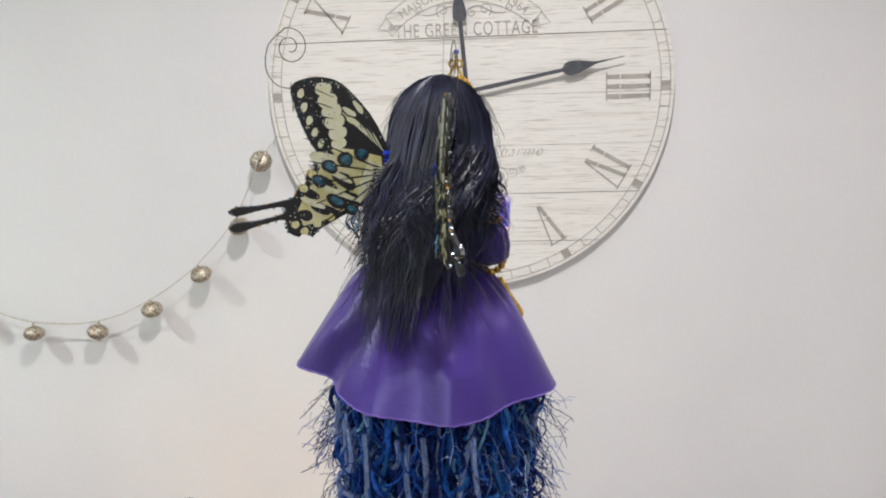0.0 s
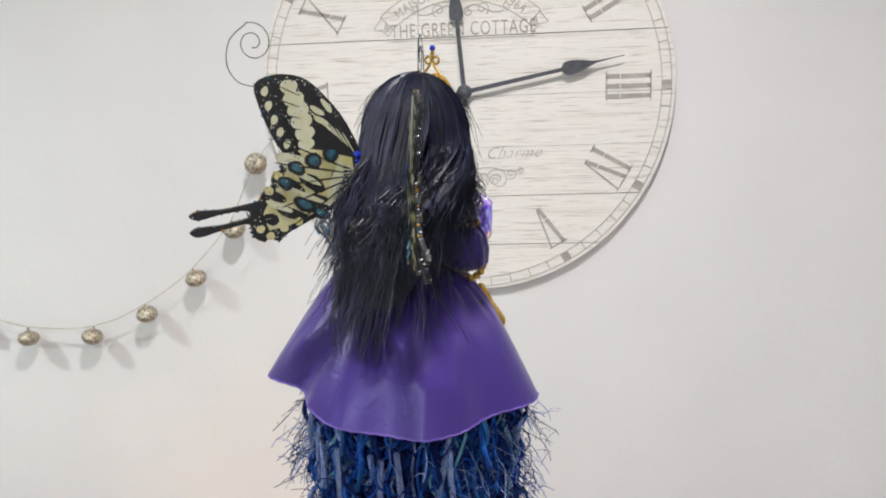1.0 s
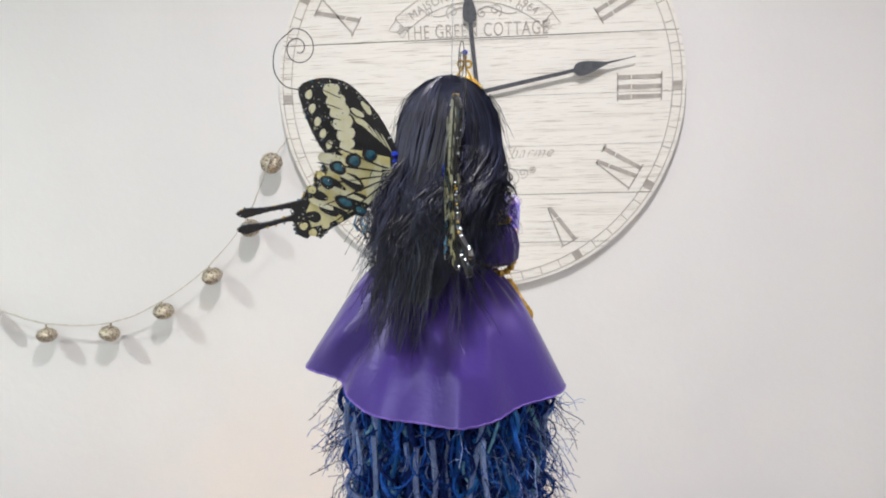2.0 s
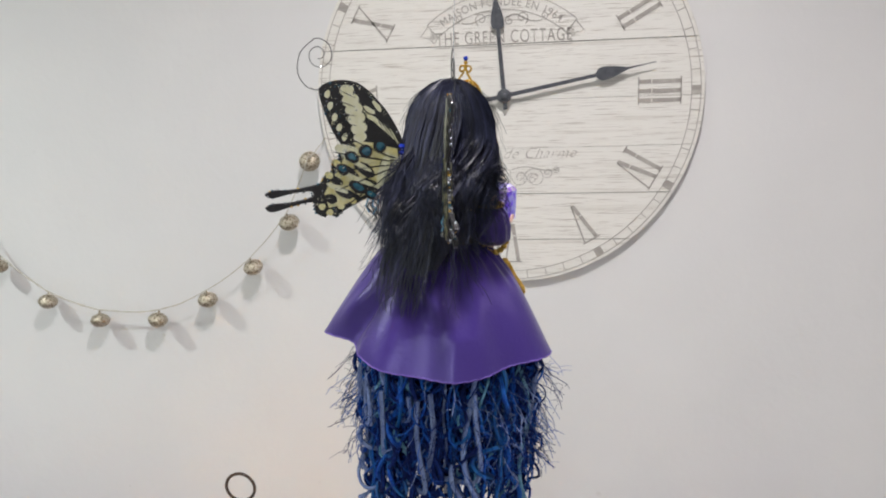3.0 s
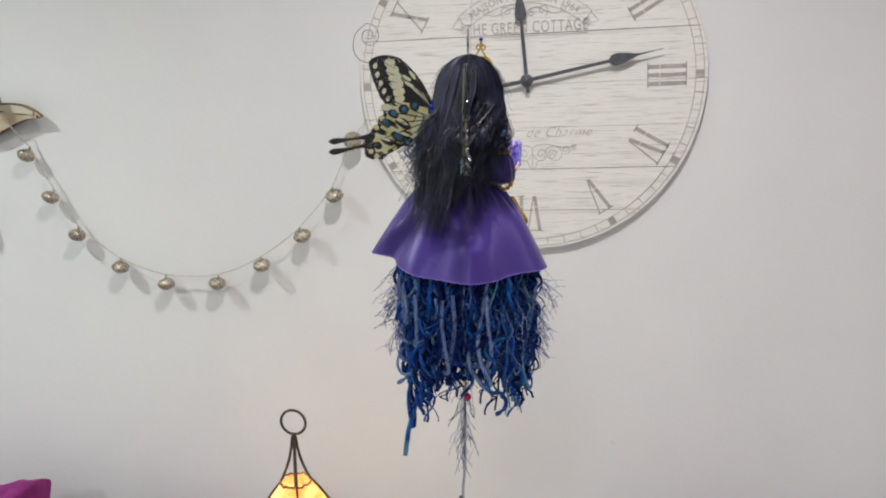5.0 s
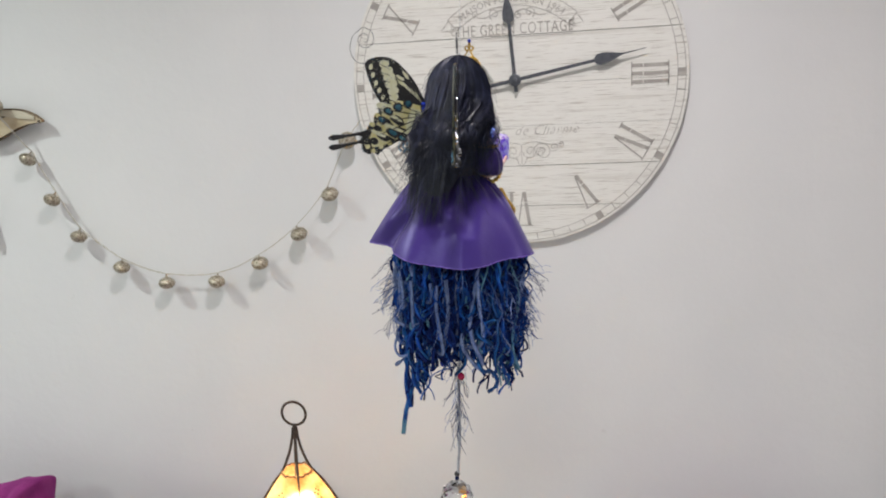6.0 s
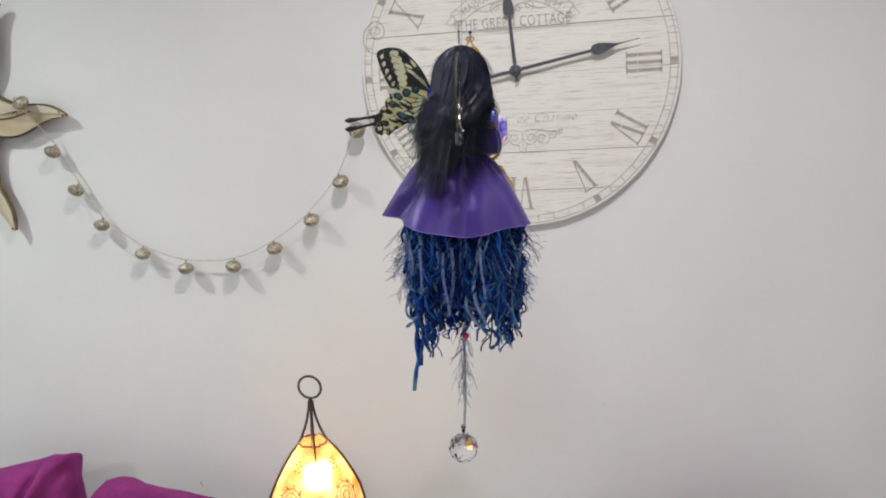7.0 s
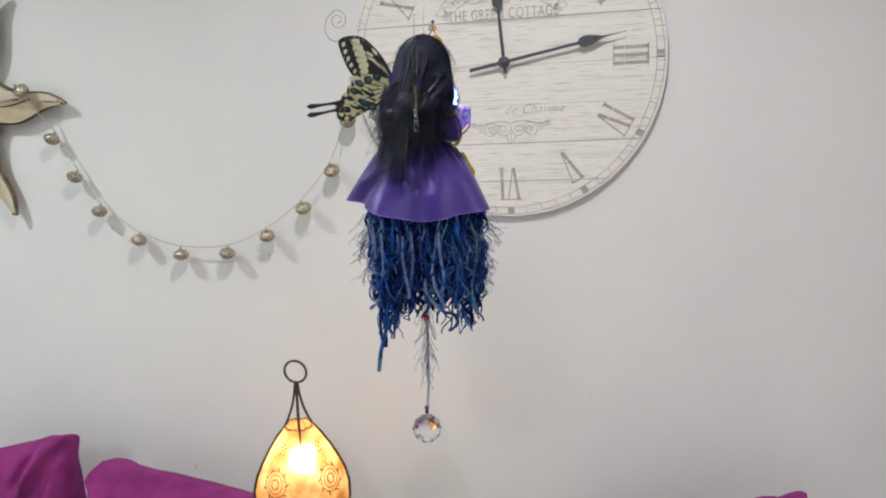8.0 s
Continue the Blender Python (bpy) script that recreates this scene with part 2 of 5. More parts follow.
    def mesh(self, name, smooth=True):
        me = bpy.data.meshes.new(name)
        me.from_pydata(self.v, [], self.f)
        for m in self.mats:
            me.materials.append(m)
        me.polygons.foreach_set("material_index", self.m)
        me.polygons.foreach_set("use_smooth", [smooth] * len(self.f))
        bm = bmesh.new()
        bm.from_mesh(me)
        bmesh.ops.recalc_face_normals(bm, faces=bm.faces)
        bm.to_mesh(me)
        bm.free()
        return me


def part(name, b, parent=None, label="", smooth=True, sharp=True):
    me = b.mesh(name, smooth)
    if smooth and sharp:
        me.set_sharp_from_angle(angle=radians(38))
    ob = new(name, me)
    ob.parent = parent
    if label:
        tagged(ob, label)
    return ob


def empty(name, m, label, category, group="", kind=""):
    ob = new(name)
    ob.empty_display_size = 0.05
    ob.matrix_world = m
    ob.matrix_basis = m
    return tagged(ob, label, category, group, kind)


def rounded_box(b, lo, hi, r, material, k=3):
    """A box with rounded edges, lofted upwards."""
    def ring(z, inset):
        pts = []
        for cx, cy, a0 in ((hi[0] - r, hi[1] - r, 0), (lo[0] + r, hi[1] - r, 90), (lo[0] + r, lo[1] + r, 180), (hi[0] - r, lo[1] + r, 270)):
            for i in range(k + 1):
                a = radians(a0 + 90 * i / k)
                pts.append((cx + (r - inset) * math.cos(a), cy + (r - inset) * math.sin(a), z))
        return pts
    rings = [ring(lo[2] + r * (1 - math.cos(radians(90 * i / k))), r * (1 - math.sin(radians(90 * i / k)))) for i in range(k + 1)]
    rings += [ring(hi[2] - r * (1 - math.sin(radians(90 * i / k))), r * (1 - math.cos(radians(90 * i / k)))) for i in range(k + 1)]
    b.loft(rings, material)


def spiral(cx, cz, r0, r1, a0, turns, n=28):
    out = []
    for i in range(n):
        s = i / (n - 1)
        a = radians(a0) + 2 * math.pi * turns * s
        r = r0 + (r1 - r0) * s
        out.append((cx + r * math.cos(a), cz + r * math.sin(a)))
    return out


def bezier(p0, p1, p2, p3, n=14):
    out = []
    for i in range(n):
        t = i / (n - 1)
        out.append(tuple((1 - t) ** 3 * a + 3 * (1 - t) ** 2 * t * b + 3 * (1 - t) * t * t * c + t ** 3 * d for a, b, c, d in zip(p0, p1, p2, p3)))
    return out


# ---- room ----
WALL_Y = 0.0105
X0, X1, Y0, H = -2.7, 2.3, -3.3, 2.5


def box_piece(name, lo, hi, material, label, category):
    b = Build()
    rounded_box(b, lo, hi, 0.001, material, 1)
    return tagged(part(name, b, smooth=False), label, category, kind="structure")


def front_wall():
    """The wall behind the clock, gently uneven as hand-finished plaster is."""
    nx, nz = 90, 50
    b = Build()
    verts = []
    for k in range(nz + 1):
        for i in range(nx + 1):
            x, z = X0 - 0.1 + (X1 - X0 + 0.2) * i / nx, H * k / nz
            verts.append((x, WALL_Y + 0.0012 * noise.noise((x * 2.3, 0.4, z * 2.3)) + 0.0006 * noise.noise((x * 7, 4.4, z * 7)) + 0.0006, z))
    faces = [(k * (nx + 1) + i, k * (nx + 1) + i + 1, (k + 1) * (nx + 1) + i + 1, (k + 1) * (nx + 1) + i) for k in range(nz) for i in range(nx)]
    b.add(verts, faces, WALL)
    n = len(verts)
    back = [(X0 - 0.1, 0.17, 0), (X1 + 0.1, 0.17, 0), (X1 + 0.1, 0.17, H), (X0 - 0.1, 0.17, H)]
    b.add(back, [(3, 2, 1, 0)], WALL)
    ob = part("wall_north", b, sharp=False)
    return tagged(ob, "off-white painted plaster wall with faint unevenness", "wall", kind="structure")


def wall_scuff(x, z, tall, wide, lean):
    """A small dark scrape in the paint."""
    b = Build()
    b.ribbon([(x + lean * (q - 0.5) + 0.0006 * math.sin(7 * q), z + tall * (q - 0.5)) for q in (0, 0.25, 0.5, 0.75, 1)], lambda q: wide * (0.3 + math.sin(math.pi * q)), WALL_Y - 0.0012, SCUFF)
    part("scuff", b, WALL_NORTH, "small dark scrape in the paint")


WALL_NORTH = front_wall()
wall_scuff(-0.701, 0.721, 0.013, 0.0022, -0.002)
box_piece("wall_west", (X0 - 0.1, Y0, 0), (X0, WALL_Y, H), WALL, "plain off-white painted wall", "wall")
box_piece("wall_east", (X1, Y0, 0), (X1 + 0.1, WALL_Y, H), WALL, "plain off-white painted wall", "wall")
box_piece("wall_south", (X0 - 0.1, Y0 - 0.1, 0), (X1 + 0.1, Y0, H), WALL, "plain off-white painted wall", "wall")
box_piece("floor", (X0 - 0.1, Y0 - 0.1, -0.1), (X1 + 0.1, 0.17, 0), FLOOR, "plain brown carpeted floor", "floor")
box_piece("ceiling", (X0 - 0.1, Y0 - 0.1, H), (X1 + 0.1, 0.17, H + 0.1), CEILING, "plain white painted ceiling", "ceiling")

# ---- wall clock ----
R = 0.29
CLOCK = empty("wall_clock", pose(0, 0, 1.62, 0, -3.2, 0), "large round whitewashed plank clock with roman numerals, hung on wall", "wall clock")


def arc(r, a0, a1, n):
    return [(r * math.cos(radians(a0 + (a1 - a0) * i / n)), r * math.sin(radians(a0 + (a1 - a0) * i / n))) for i in range(n + 1)]


def clock_body():
    b = Build()
    prof = [(R - 0.002, 0.0035), (R, 0.005), (R, 0.0088), (R - 0.001, 0.0096)]
    b.loft([[(r * math.cos(2 * math.pi * j / 128), y, r * math.sin(2 * math.pi * j / 128)) for j in range(128)] for r, y in prof], EDGE)
    part("backing_board", b, CLOCK, "white-edged round board")
    b = Build()
    b.slab(arc(R - 0.003, 0, 360, 127), 0.0028, 0.0034, GAPS)
    part("gap_shadow_board", b, CLOCK, "dark board showing between planks")
    b = Build()
    rounded_box(b, (-0.03, 0.0092, 0.17), (0.03, WALL_Y + 0.0012, 0.2), 0.002, IRON, 1)
    part("hanger", b, CLOCK, "metal hanging bracket")
    cuts = [R, 0.226, 0.150, 0.0750, -0.007, -0.079, -0.149, -0.2205, -R]
    faint = (-0.007, -0.079)
    for top, low in zip(cuts, cuts[1:]):
        gap = 0.0006
        t, l = top - (gap * (0.45 if top in faint else 1)), low + (gap * (0.45 if low in faint else 1))
        rr = R - 0.0012
        t, l = min(t, rr), max(l, -rr)
        right = [(math.sqrt(max(rr * rr - z * z, 0)), z) for z in [l + (t - l) * i / 14 for i in range(15)]]
        left = [(-x, z) for x, z in reversed(right)]
        out = [p for p in right + left]
        clean = [p for i, p in enumerate(out) if math.dist(p, out[i - 1]) > 1e-6]
        b = Build()
        b.slab(clean, 0.0 + random.uniform(0, 0.0003), 0.003, PLANK)
        part("plank", b, CLOCK, smooth=False)


clock_body()
INK = -0.0007


def chapter_ring():
    b = Build()
    for r in (0.2835, 0.2705):
        b.ribbon(arc(r, 0, 360, 180), 0.0011, INK, PRINT)
    part("ring_line", b, CLOCK, "thin grey printed rings")
    b = Build()
    for k in range(60):
        if k % 5:
            a = radians(6 * k)
            b.ribbon([(r * math.cos(a), r * math.sin(a)) for r in (0.2705, 0.2835)], 0.0011, INK, PRINT)
    tagged(part("minute_ticks", b, CLOCK, "thin grey minute ticks"), kind="stuff")
    for k in range(12):
        b = Build()
        a0 = 30 * k - 1.25
        b.add([(r * math.cos(radians(a)), INK, r * math.sin(radians(a))) for r, a in ((0.2708, a0), (0.2708, a0 + 2.5), (0.2832, a0 + 2.5), (0.2832, a0))], [(0, 1, 2, 3)], PRINT)
        part("hour_block", b, CLOCK, "solid grey hour mark")


chapter_ring()


def numeral(text, angle):
    """A stencilled roman numeral whose feet point at the centre."""
    r0, r1 = 0.1955, 0.2555
    widths = {"I": 0.0135, "V": 0.030, "X": 0.031}
    total = sum(widths[c] for c in text)
    b = Build()

    def quad(s0, ra, s1, rb, w, split=True):
        pieces = [(0.0, 0.30), (0.325, 1.0)] if split else [(0.0, 1.0)]
        for u, v in pieces:
            pts = []
            for q, e in ((u, -1), (u, 1), (v, 1), (v, -1)):
                s, r = s0 + (s1 - s0) * q + e * w / 2, ra + (rb - ra) * q
                pts.append((s, INK, r))
            b.add(pts, [(0, 1, 2, 3)], PRINT)
    s = -total / 2
    for c in text:
        w = widths[c]
        m = s + w / 2
        if c == "I":
            quad(m, r0, m, r1, 0.0057)
        elif c == "V":
            quad(m - 0.001, r0, s + 0.006, r1, 0.0057)
            quad(m + 0.001, r0, s + w - 0.004, r1, 0.0022)
        else:
            quad(s + w - 0.006, r0, s + 0.006, r1, 0.0057)
            quad(s + 0.004, r0, s + w - 0.004, r1, 0.0022, False)
        for r in (r0, r1):
            if c == "V" and r == r0:
                continue
            quad(s + 0.0005, r, s + w - 0.0005, r, 0.0, False)
            b.add([(s + 0.0005, INK, r - 0.0009), (s + w - 0.0005, INK, r - 0.0009), (s + w - 0.0005, INK, r + 0.0009), (s + 0.0005, INK, r + 0.0009)], [(0, 1, 2, 3)], PRINT)
        s += w
    ob = part("numeral", b, CLOCK, smooth=False)
    ob.matrix_basis = Matrix.Rotation(radians(angle), 4, "Y")


for hour, text in enumerate(("XII", "I", "II", "III", "IIII", "V", "VI", "VII", "VIII", "IX", "X", "XI")):
    numeral("IV" if text == "IIII" else text, hour * 30)


def lettering(text, size, x, z, material, wide=1.0, shear=0.0, bend=None, thin=0.0, label=""):
    """Printed words from the built-in font, laid on the clock face; bend is the radius of an arch about the centre."""
    data = bpy.data.curves.new("lettering", "FONT")
    data.body, data.size, data.align_x, data.shear = text, size, "CENTER", shear
    data.space_character, data.offset = 1.12, thin
    tmp = new("lettering_tmp", data)
    bpy.context.view_layer.update()
    me = bpy.data.meshes.new_from_object(tmp.evaluated_get(bpy.context.evaluated_depsgraph_get()))
    bpy.data.objects.remove(tmp)
    for v in me.vertices:
        u, w = v.co.x * wide, v.co.y
        if bend:
            a = u / bend
            v.co = (x + (bend + w) * math.sin(a), INK - 0.0002, z + (bend + w) * math.cos(a))
        else:
            v.co = (x + u, INK, z + w)
    me.materials.clear()
    me.materials.append(material)
    ob = new("lettering", me)
    ob.parent = CLOCK
    return tagged(ob, label)


lettering("THE GREEN COTTAGE", 0.0268, 0.0, 0.0768, PRINT, 0.675, thin=-0.0002, label="grey printed words on the clock face")
BANNER_WORDS = lettering("MAISON FOND\u00c9E EN 1964", 0.0165, -0.003, -0.016, PRINT_PALE, 0.86, bend=0.1465, label="small grey printed words on an arched banner")
lettering("de Charme", 0.0235, 0.049, -0.0945, PRINT, 0.93, shear=0.5, thin=-0.00045, label="pale slanted printed words")


def ornaments():
    b = Build()
    b.ribbon([(-0.102, 0.0722), (0.100, 0.0722)], 0.0010, INK, PRINT_PALE)
    part("underline", b, CLOCK)
    b = Build()
    cz = -0.016
    for r in (0.1405, 0.1645):
        b.ribbon([(x - 0.003, z + cz) for x, z in arc(r, 48, 132, 44)], 0.0011, INK, PRINT_PALE)
    for sgn in (-1, 1):
        a = radians(90 + 42 * sgn)
        n = Vector((math.cos(a), math.sin(a)))
        t = Vector((-n.y, n.x)) * sgn
        c = n * 0.1525 + Vector((-0.003, cz))
        b.ribbon([tuple(c - n * 0.012), tuple(c + n * 0.012)], 0.0011, INK, PRINT_PALE)
        flag = [c - n * 0.012, c - n * 0.014 + t * 0.011, c - n * 0.003 + t * 0.011, c + n * 0.007 + t * 0.019, c + n * 0.010]
        b.ribbon([tuple(p) for p in flag], 0.0011, INK, PRINT_PALE)
        for k in range(4):
            p = c - n * 0.010 + t * (0.002 + 0.0022 * k)
            b.ribbon([tuple(p), tuple(p + n * (0.012 - 0.0016 * k))], 0.0009, INK, PRINT_PALE)
    BANNER_WORDS.parent = part("banner", b, CLOCK, "pale grey printed ribbon banner")
    b = Build()
    for e in (-1, 1):
        b.ribbon([(e * x - 0.002, z) for x, z in bezier((0.008, 0.112), (0.025, 0.128), (0.035, 0.098), (0.06, 0.108), 20)], lambda s: 0.0022 - 0.0012 * s, INK, PRINT_PALE)
        b.ribbon([(e * x - 0.002, z) for x, z in spiral(0.030, 0.1115, 0.0095, 0.001, -60, 1.4)], 0.0012, INK, PRINT_PALE)
        b.ribbon([(e * x - 0.002, z) for x, z in spiral(0.062, 0.1135, 0.006, 0.001, -90, 1.3)], 0.0012, INK, PRINT_PALE)
        b.ribbon([(e * x - 0.002, z) for x, z in spiral(0.011, 0.108, 0.007, 0.001, 90, 1.3)], 0.0016, INK, PRINT_PALE)
    part("ornament", b, CLOCK, "pale grey printed scrollwork")
    b = Build()
    for e in (-1, 1):
        for cx, cz2, r, a0, t in ((0.015, -0.124, 0.0130, 180, 1.6), (0.037, -0.125, 0.0175, 200, -1.8), (0.033, -0.126, 0.0100, 20, 1.4), (0.056, -0.117, 0.0080, 240, 1.4), (0.069, -0.112, 0.0055, 230, 1.3)):
            b.ribbon([(e * cx + e * (x - cx) + 0.006, z) for x, z in spiral(cx, cz2, r, 0.0012, a0, t)], 0.0010, INK, PRINT_PALE)
        b.ribbon([(e * x + 0.006, z) for x, z in bezier((0.002, -0.112), (0.03, -0.098), (0.05, -0.122), (0.072, -0.110), 20)], 0.0011, INK, PRINT_PALE)
        b.ribbon([(e * x + 0.006, z) for x, z in bezier((0.0, -0.150), (0.012, -0.142), (0.002, -0.135), (0.016, -0.134), 14)], 0.0010, INK, PRINT_PALE)
    b.ribbon([(0.006, -0.112), (0.006, -0.152)], 0.0009, INK, PRINT_PALE)
    part("ornament", b, CLOCK, "pale grey printed scrollwork")


ornaments()


def clock_hand(name, angle, spade, tip, tail, y):
    b = Build()

    def width(r):
        if r < spade - 0.022:
            return 0.0062 - 0.0012 * max(r, 0) / spade
        if r < spade + 0.022:
            q = (r - spade + 0.022) / 0.044
            return 0.005 * (1 - 0.35 * q) + 0.0148 * math.sin(math.pi * min(1, q ** 0.5)) ** 0.9
        return max(0.0012, 0.0034 * (1 - (r - spade - 0.022) / (tip - spade - 0.022)))
    n = 60
    rs = [-tail + (tip + tail) * i / n for i in range(n + 1)]
    outline = [(r, width(r) / 2) for r in rs] + [(r, -width(r) / 2) for r in reversed(rs)]
    b.slab(outline, y - 0.0011, y, IRON)
    ob = part(name, b, CLOCK, "dark grey iron spade hand", smooth=False)
    ob.matrix_basis = Matrix.Rotation(-radians(angle), 4, "Y")


clock_hand("hour_hand", 94.0, 0.118, 0.168, 0.02, -0.0085)
clock_hand("minute_hand", 10.7, 0.160, 0.2225, 0.065, -0.0108)
b = Build()
b.loft([[(r * math.cos(2 * math.pi * j / 24), y, r * math.sin(2 * math.pi * j / 24)) for j in range(24)] for r, y in ((0.0105, -0.0078), (0.0105, -0.0128), (0.009, -0.0134), (0.0045, -0.0134), (0.0045, -0.0160), (0.003, -0.0166))], IRON)
b.loft([[(0.005 * math.cos(2 * math.pi * j / 16), y, 0.005 * math.sin(2 * math.pi * j / 16)) for j in range(16)] for y in (0.0, -0.0085)], IRON)
part("hub", b, CLOCK, "round dark metal hub")

# ---- garland of pierced metal beads ----
BEADS = [(-0.300, 1.513), (-0.336, 1.414), (-0.399, 1.337), (-0.480, 1.277), (-0.571, 1.236), (-0.676, 1.228), (-0.770, 1.256), (-0.857, 1.314), (-0.907, 1.386), (-0.950, 1.465)]
GARLAND = empty("bead_garland", pose(-0.65, -0.016, 1.28), "string of pierced bronze beads hung along the wall", "garland")


def garland():
    org = Vector((-0.65, -0.016, 1.28))
    b0 = Build()
    prof = [(0.0025, 0.0102), (0.0070, 0.0094), (0.0112, 0.0066), (0.0138, 0.0028), (0.0146, 0.0), (0.0138, -0.0028), (0.0112, -0.0066), (0.0070, -0.0094), (0.0025, -0.0102)]
    n = 20
    b0.loft([[((r + (0.0005 if (i + j) % 2 else 0)) * math.cos(2 * math.pi * j / n), (r + (0.0005 if (i + j) % 2 else 0)) * math.sin(2 * math.pi * j / n), z) for j in range(n)] for i, (r, z) in enumerate(prof)], BRONZE)
    me = b0.mesh("bead")
    b0 = Build()
    b0.lathe([(0.003, 0.0096), (0.0032, 0.0115), (0.0016, 0.0125), (0.0012, 0.0165)], BRONZE, 10)
    cap = b0.mesh("cap")
    tops = []
    for i, (x, z) in enumerate(BEADS + [(-0.990, 1.566)]):
        ob = new("bead", me)
        ob.parent = GARLAND
        y = -0.016 if i < 10 else -0.038
        if i == 0:
            m = pose(x, y, z, 62, 20, 0)
        elif i == 10:
            m = pose(x, y, z, 40, -20, 0)
        else:
            nx, nz = BEADS[min(i + 1, 9)]
            px, pz = BEADS[i - 1]
            lean = math.degrees(math.atan2(nz - pz, nx - px))
            lean = (lean + 180) % 180
            lean = lean - 180 if lean > 90 else lean
            m = pose(x, y, z, random.uniform(-14, 14), -lean * 0.45 + random.uniform(-6, 6), random.uniform(0, 90))
        ob.matrix_basis = Matrix.Translation(-org) @ m @ Matrix.Scale(1.1, 4)
        top = new("cap", cap)
        top.parent = ob
        tops.append(m @ Vector((0, 0, 0.0182)))
    pts = [Vector((-0.281, 0.009, 1.552)), Vector((-0.288, -0.006, 1.536))] + tops[:10] + [Vector((-0.972, -0.034, 1.535)), tops[10], Vector((-1.020, -0.03, 1.555))]
    line = []
    for i in range(len(pts) - 1):
        p0, p1, p2, p3 = pts[max(i - 1, 0)], pts[i], pts[i + 1], pts[min(i + 2, len(pts) - 1)]
        for k in range(10):
            t = k / 10
            q = p1.lerp(p2, t)
            sag = 0.0035 * math.sin(math.pi * t) + 0.0012 * noise.noise((i * 3.1, t * 3, 0.5))
            line.append(q - Vector((0, 0, sag)) - org)
    b = Build()
    for ph in (0, math.pi):
        b.tube([p + Vector((0.0007 * math.cos(i * 1.5 + ph), 0.0007 * math.sin(i * 1.5 + ph), 0.0009 * math.cos(i * 1.5 + ph))) for i, p in enumerate(line)], 0.00075, CORD, 5)
    part("cord", b, GARLAND, "thin twisted pale cord")


garland()

# ---- wooden star ----
STAR = empty("wooden_star", pose(-1.1745, WALL_Y, 1.5376) @ Matrix.Scale(1.13, 4), "gilded wooden star with curled arms and dark edges, hung on wall", "wall decoration")

ARMS = (-0.5, -66.0, -142.0, -230.0, -304.0)


def star():
    def arm_outline(scale, curl, base):
        """Five curling arms."""
        out = []
        for k in range(5):
            a0 = radians(ARMS[k])
            d, nrm = Vector((math.cos(a0), math.sin(a0))), Vector((-math.sin(a0), math.cos(a0)))
            up, down = [], []
            for i in range(12):
                s = i / 11
                c = d * (0.088 + 0.147 * s) + nrm * curl * (math.sin(s * math.pi * 2.0 + 2.8) + 0.25)
                w = base * (1 - s) ** 0.85 + 0.002
                up.append(c + nrm * w * scale)
                down.append(c - nrm * w * scale)
            out += up + down[::-1]
        return [(p.x, p.y) for p in out]
    b = Build()
    b.slab(arm_outline(1.0, 0.007, 0.040), -0.0215, -0.0165, STAR_DARK, STAR_SIDE)
    part("star_back", b, STAR, "dark scorched wooden back layer", smooth=False)
    b = Build()
    b.loft([[(0.03 * math.cos(2 * math.pi * j / 20), y, 0.03 * math.sin(2 * math.pi * j / 20)) for j in range(20)] for y in (0.001, -0.017)], STAR_SIDE)
    part("wall_mount", b, STAR, "round wooden spacer")
    b = Build()
    b.slab(arm_outline(0.88, 0.007, 0.040), -0.0255, -0.0210, STAR_TOP, STAR_SIDE)
    part("star_face", b, STAR, "pale gilded wooden face", smooth=False)
    for k in range(5):
        a0 = radians(ARMS[k])
        d, nrm = Vector((math.cos(a0), math.sin(a0))), Vector((-math.sin(a0), math.cos(a0)))
        over, under = [], []
        for i in range(16):
            q = i / 15
            u = 0.089 + 0.135 * q
            t = (u - 0.088) / 0.147
            mid = 0.007 * (math.sin(t * math.pi * 2.0 + 2.8) + 0.25)
            half = 0.88 * (0.040 * (1 - t) ** 0.85 + 0.002)
            top = mid + half * 0.98
            low = mid + half * (0.05 + 0.62 * math.sin(math.pi * min(1.0, q * 1.15)) ** 2 - 0.45 * max(0.0, q - 0.55))
            over.append(d * u + nrm * top)
            under.append(d * u + nrm * min(low, top - 0.0008))
        b = Build()
        b.slab([(p.x, p.y) for p in over + under[::-1]], -0.0282, -0.0254, STAR_LEAF, STAR_SIDE)
        part("leaf", b, STAR, "pale raised wooden leaf", smooth=False)
    b = Build()
    for k in range(5):
        a0 = radians(ARMS[k])
        pts = []
        for i in range(14):
            s = i / 13
            u, v = 0.04 + 0.16 * s, 0.010 * math.sin(s * math.pi * 1.7 + 2.6) + 0.006
            pts.append((u * math.cos(a0) - v * math.sin(a0), -0.0258, u * math.sin(a0) + v * math.cos(a0)))
        b.tube(pts, 0.0014, STAR_DARK, 6)
        u, v = 0.135, 0.010
        for e in (-1, 1):
            b.tube([((u + q * 0.006) * math.cos(a0) - (v + e * q * 0.005) * math.sin(a0), -0.0256, (u + q * 0.006) * math.sin(a0) + (v + e * q * 0.005) * math.cos(a0)) for q in (-1, 0, 1)], 0.0009, STAR_DARK, 5)
    for k in range(5):
        a0 = radians(ARMS[k])
        b.ball((0.230 * math.cos(a0) - 0.004 * math.sin(a0), -0.0232, 0.230 * math.sin(a0) + 0.004 * math.cos(a0)), 0.0052, STAR_DARK, 6, (1, 0.6, 0.7))
    part("burnt_line", b, STAR, "dark burnt lines along arms")


star()

# ---- sofas, cushions and side table ----


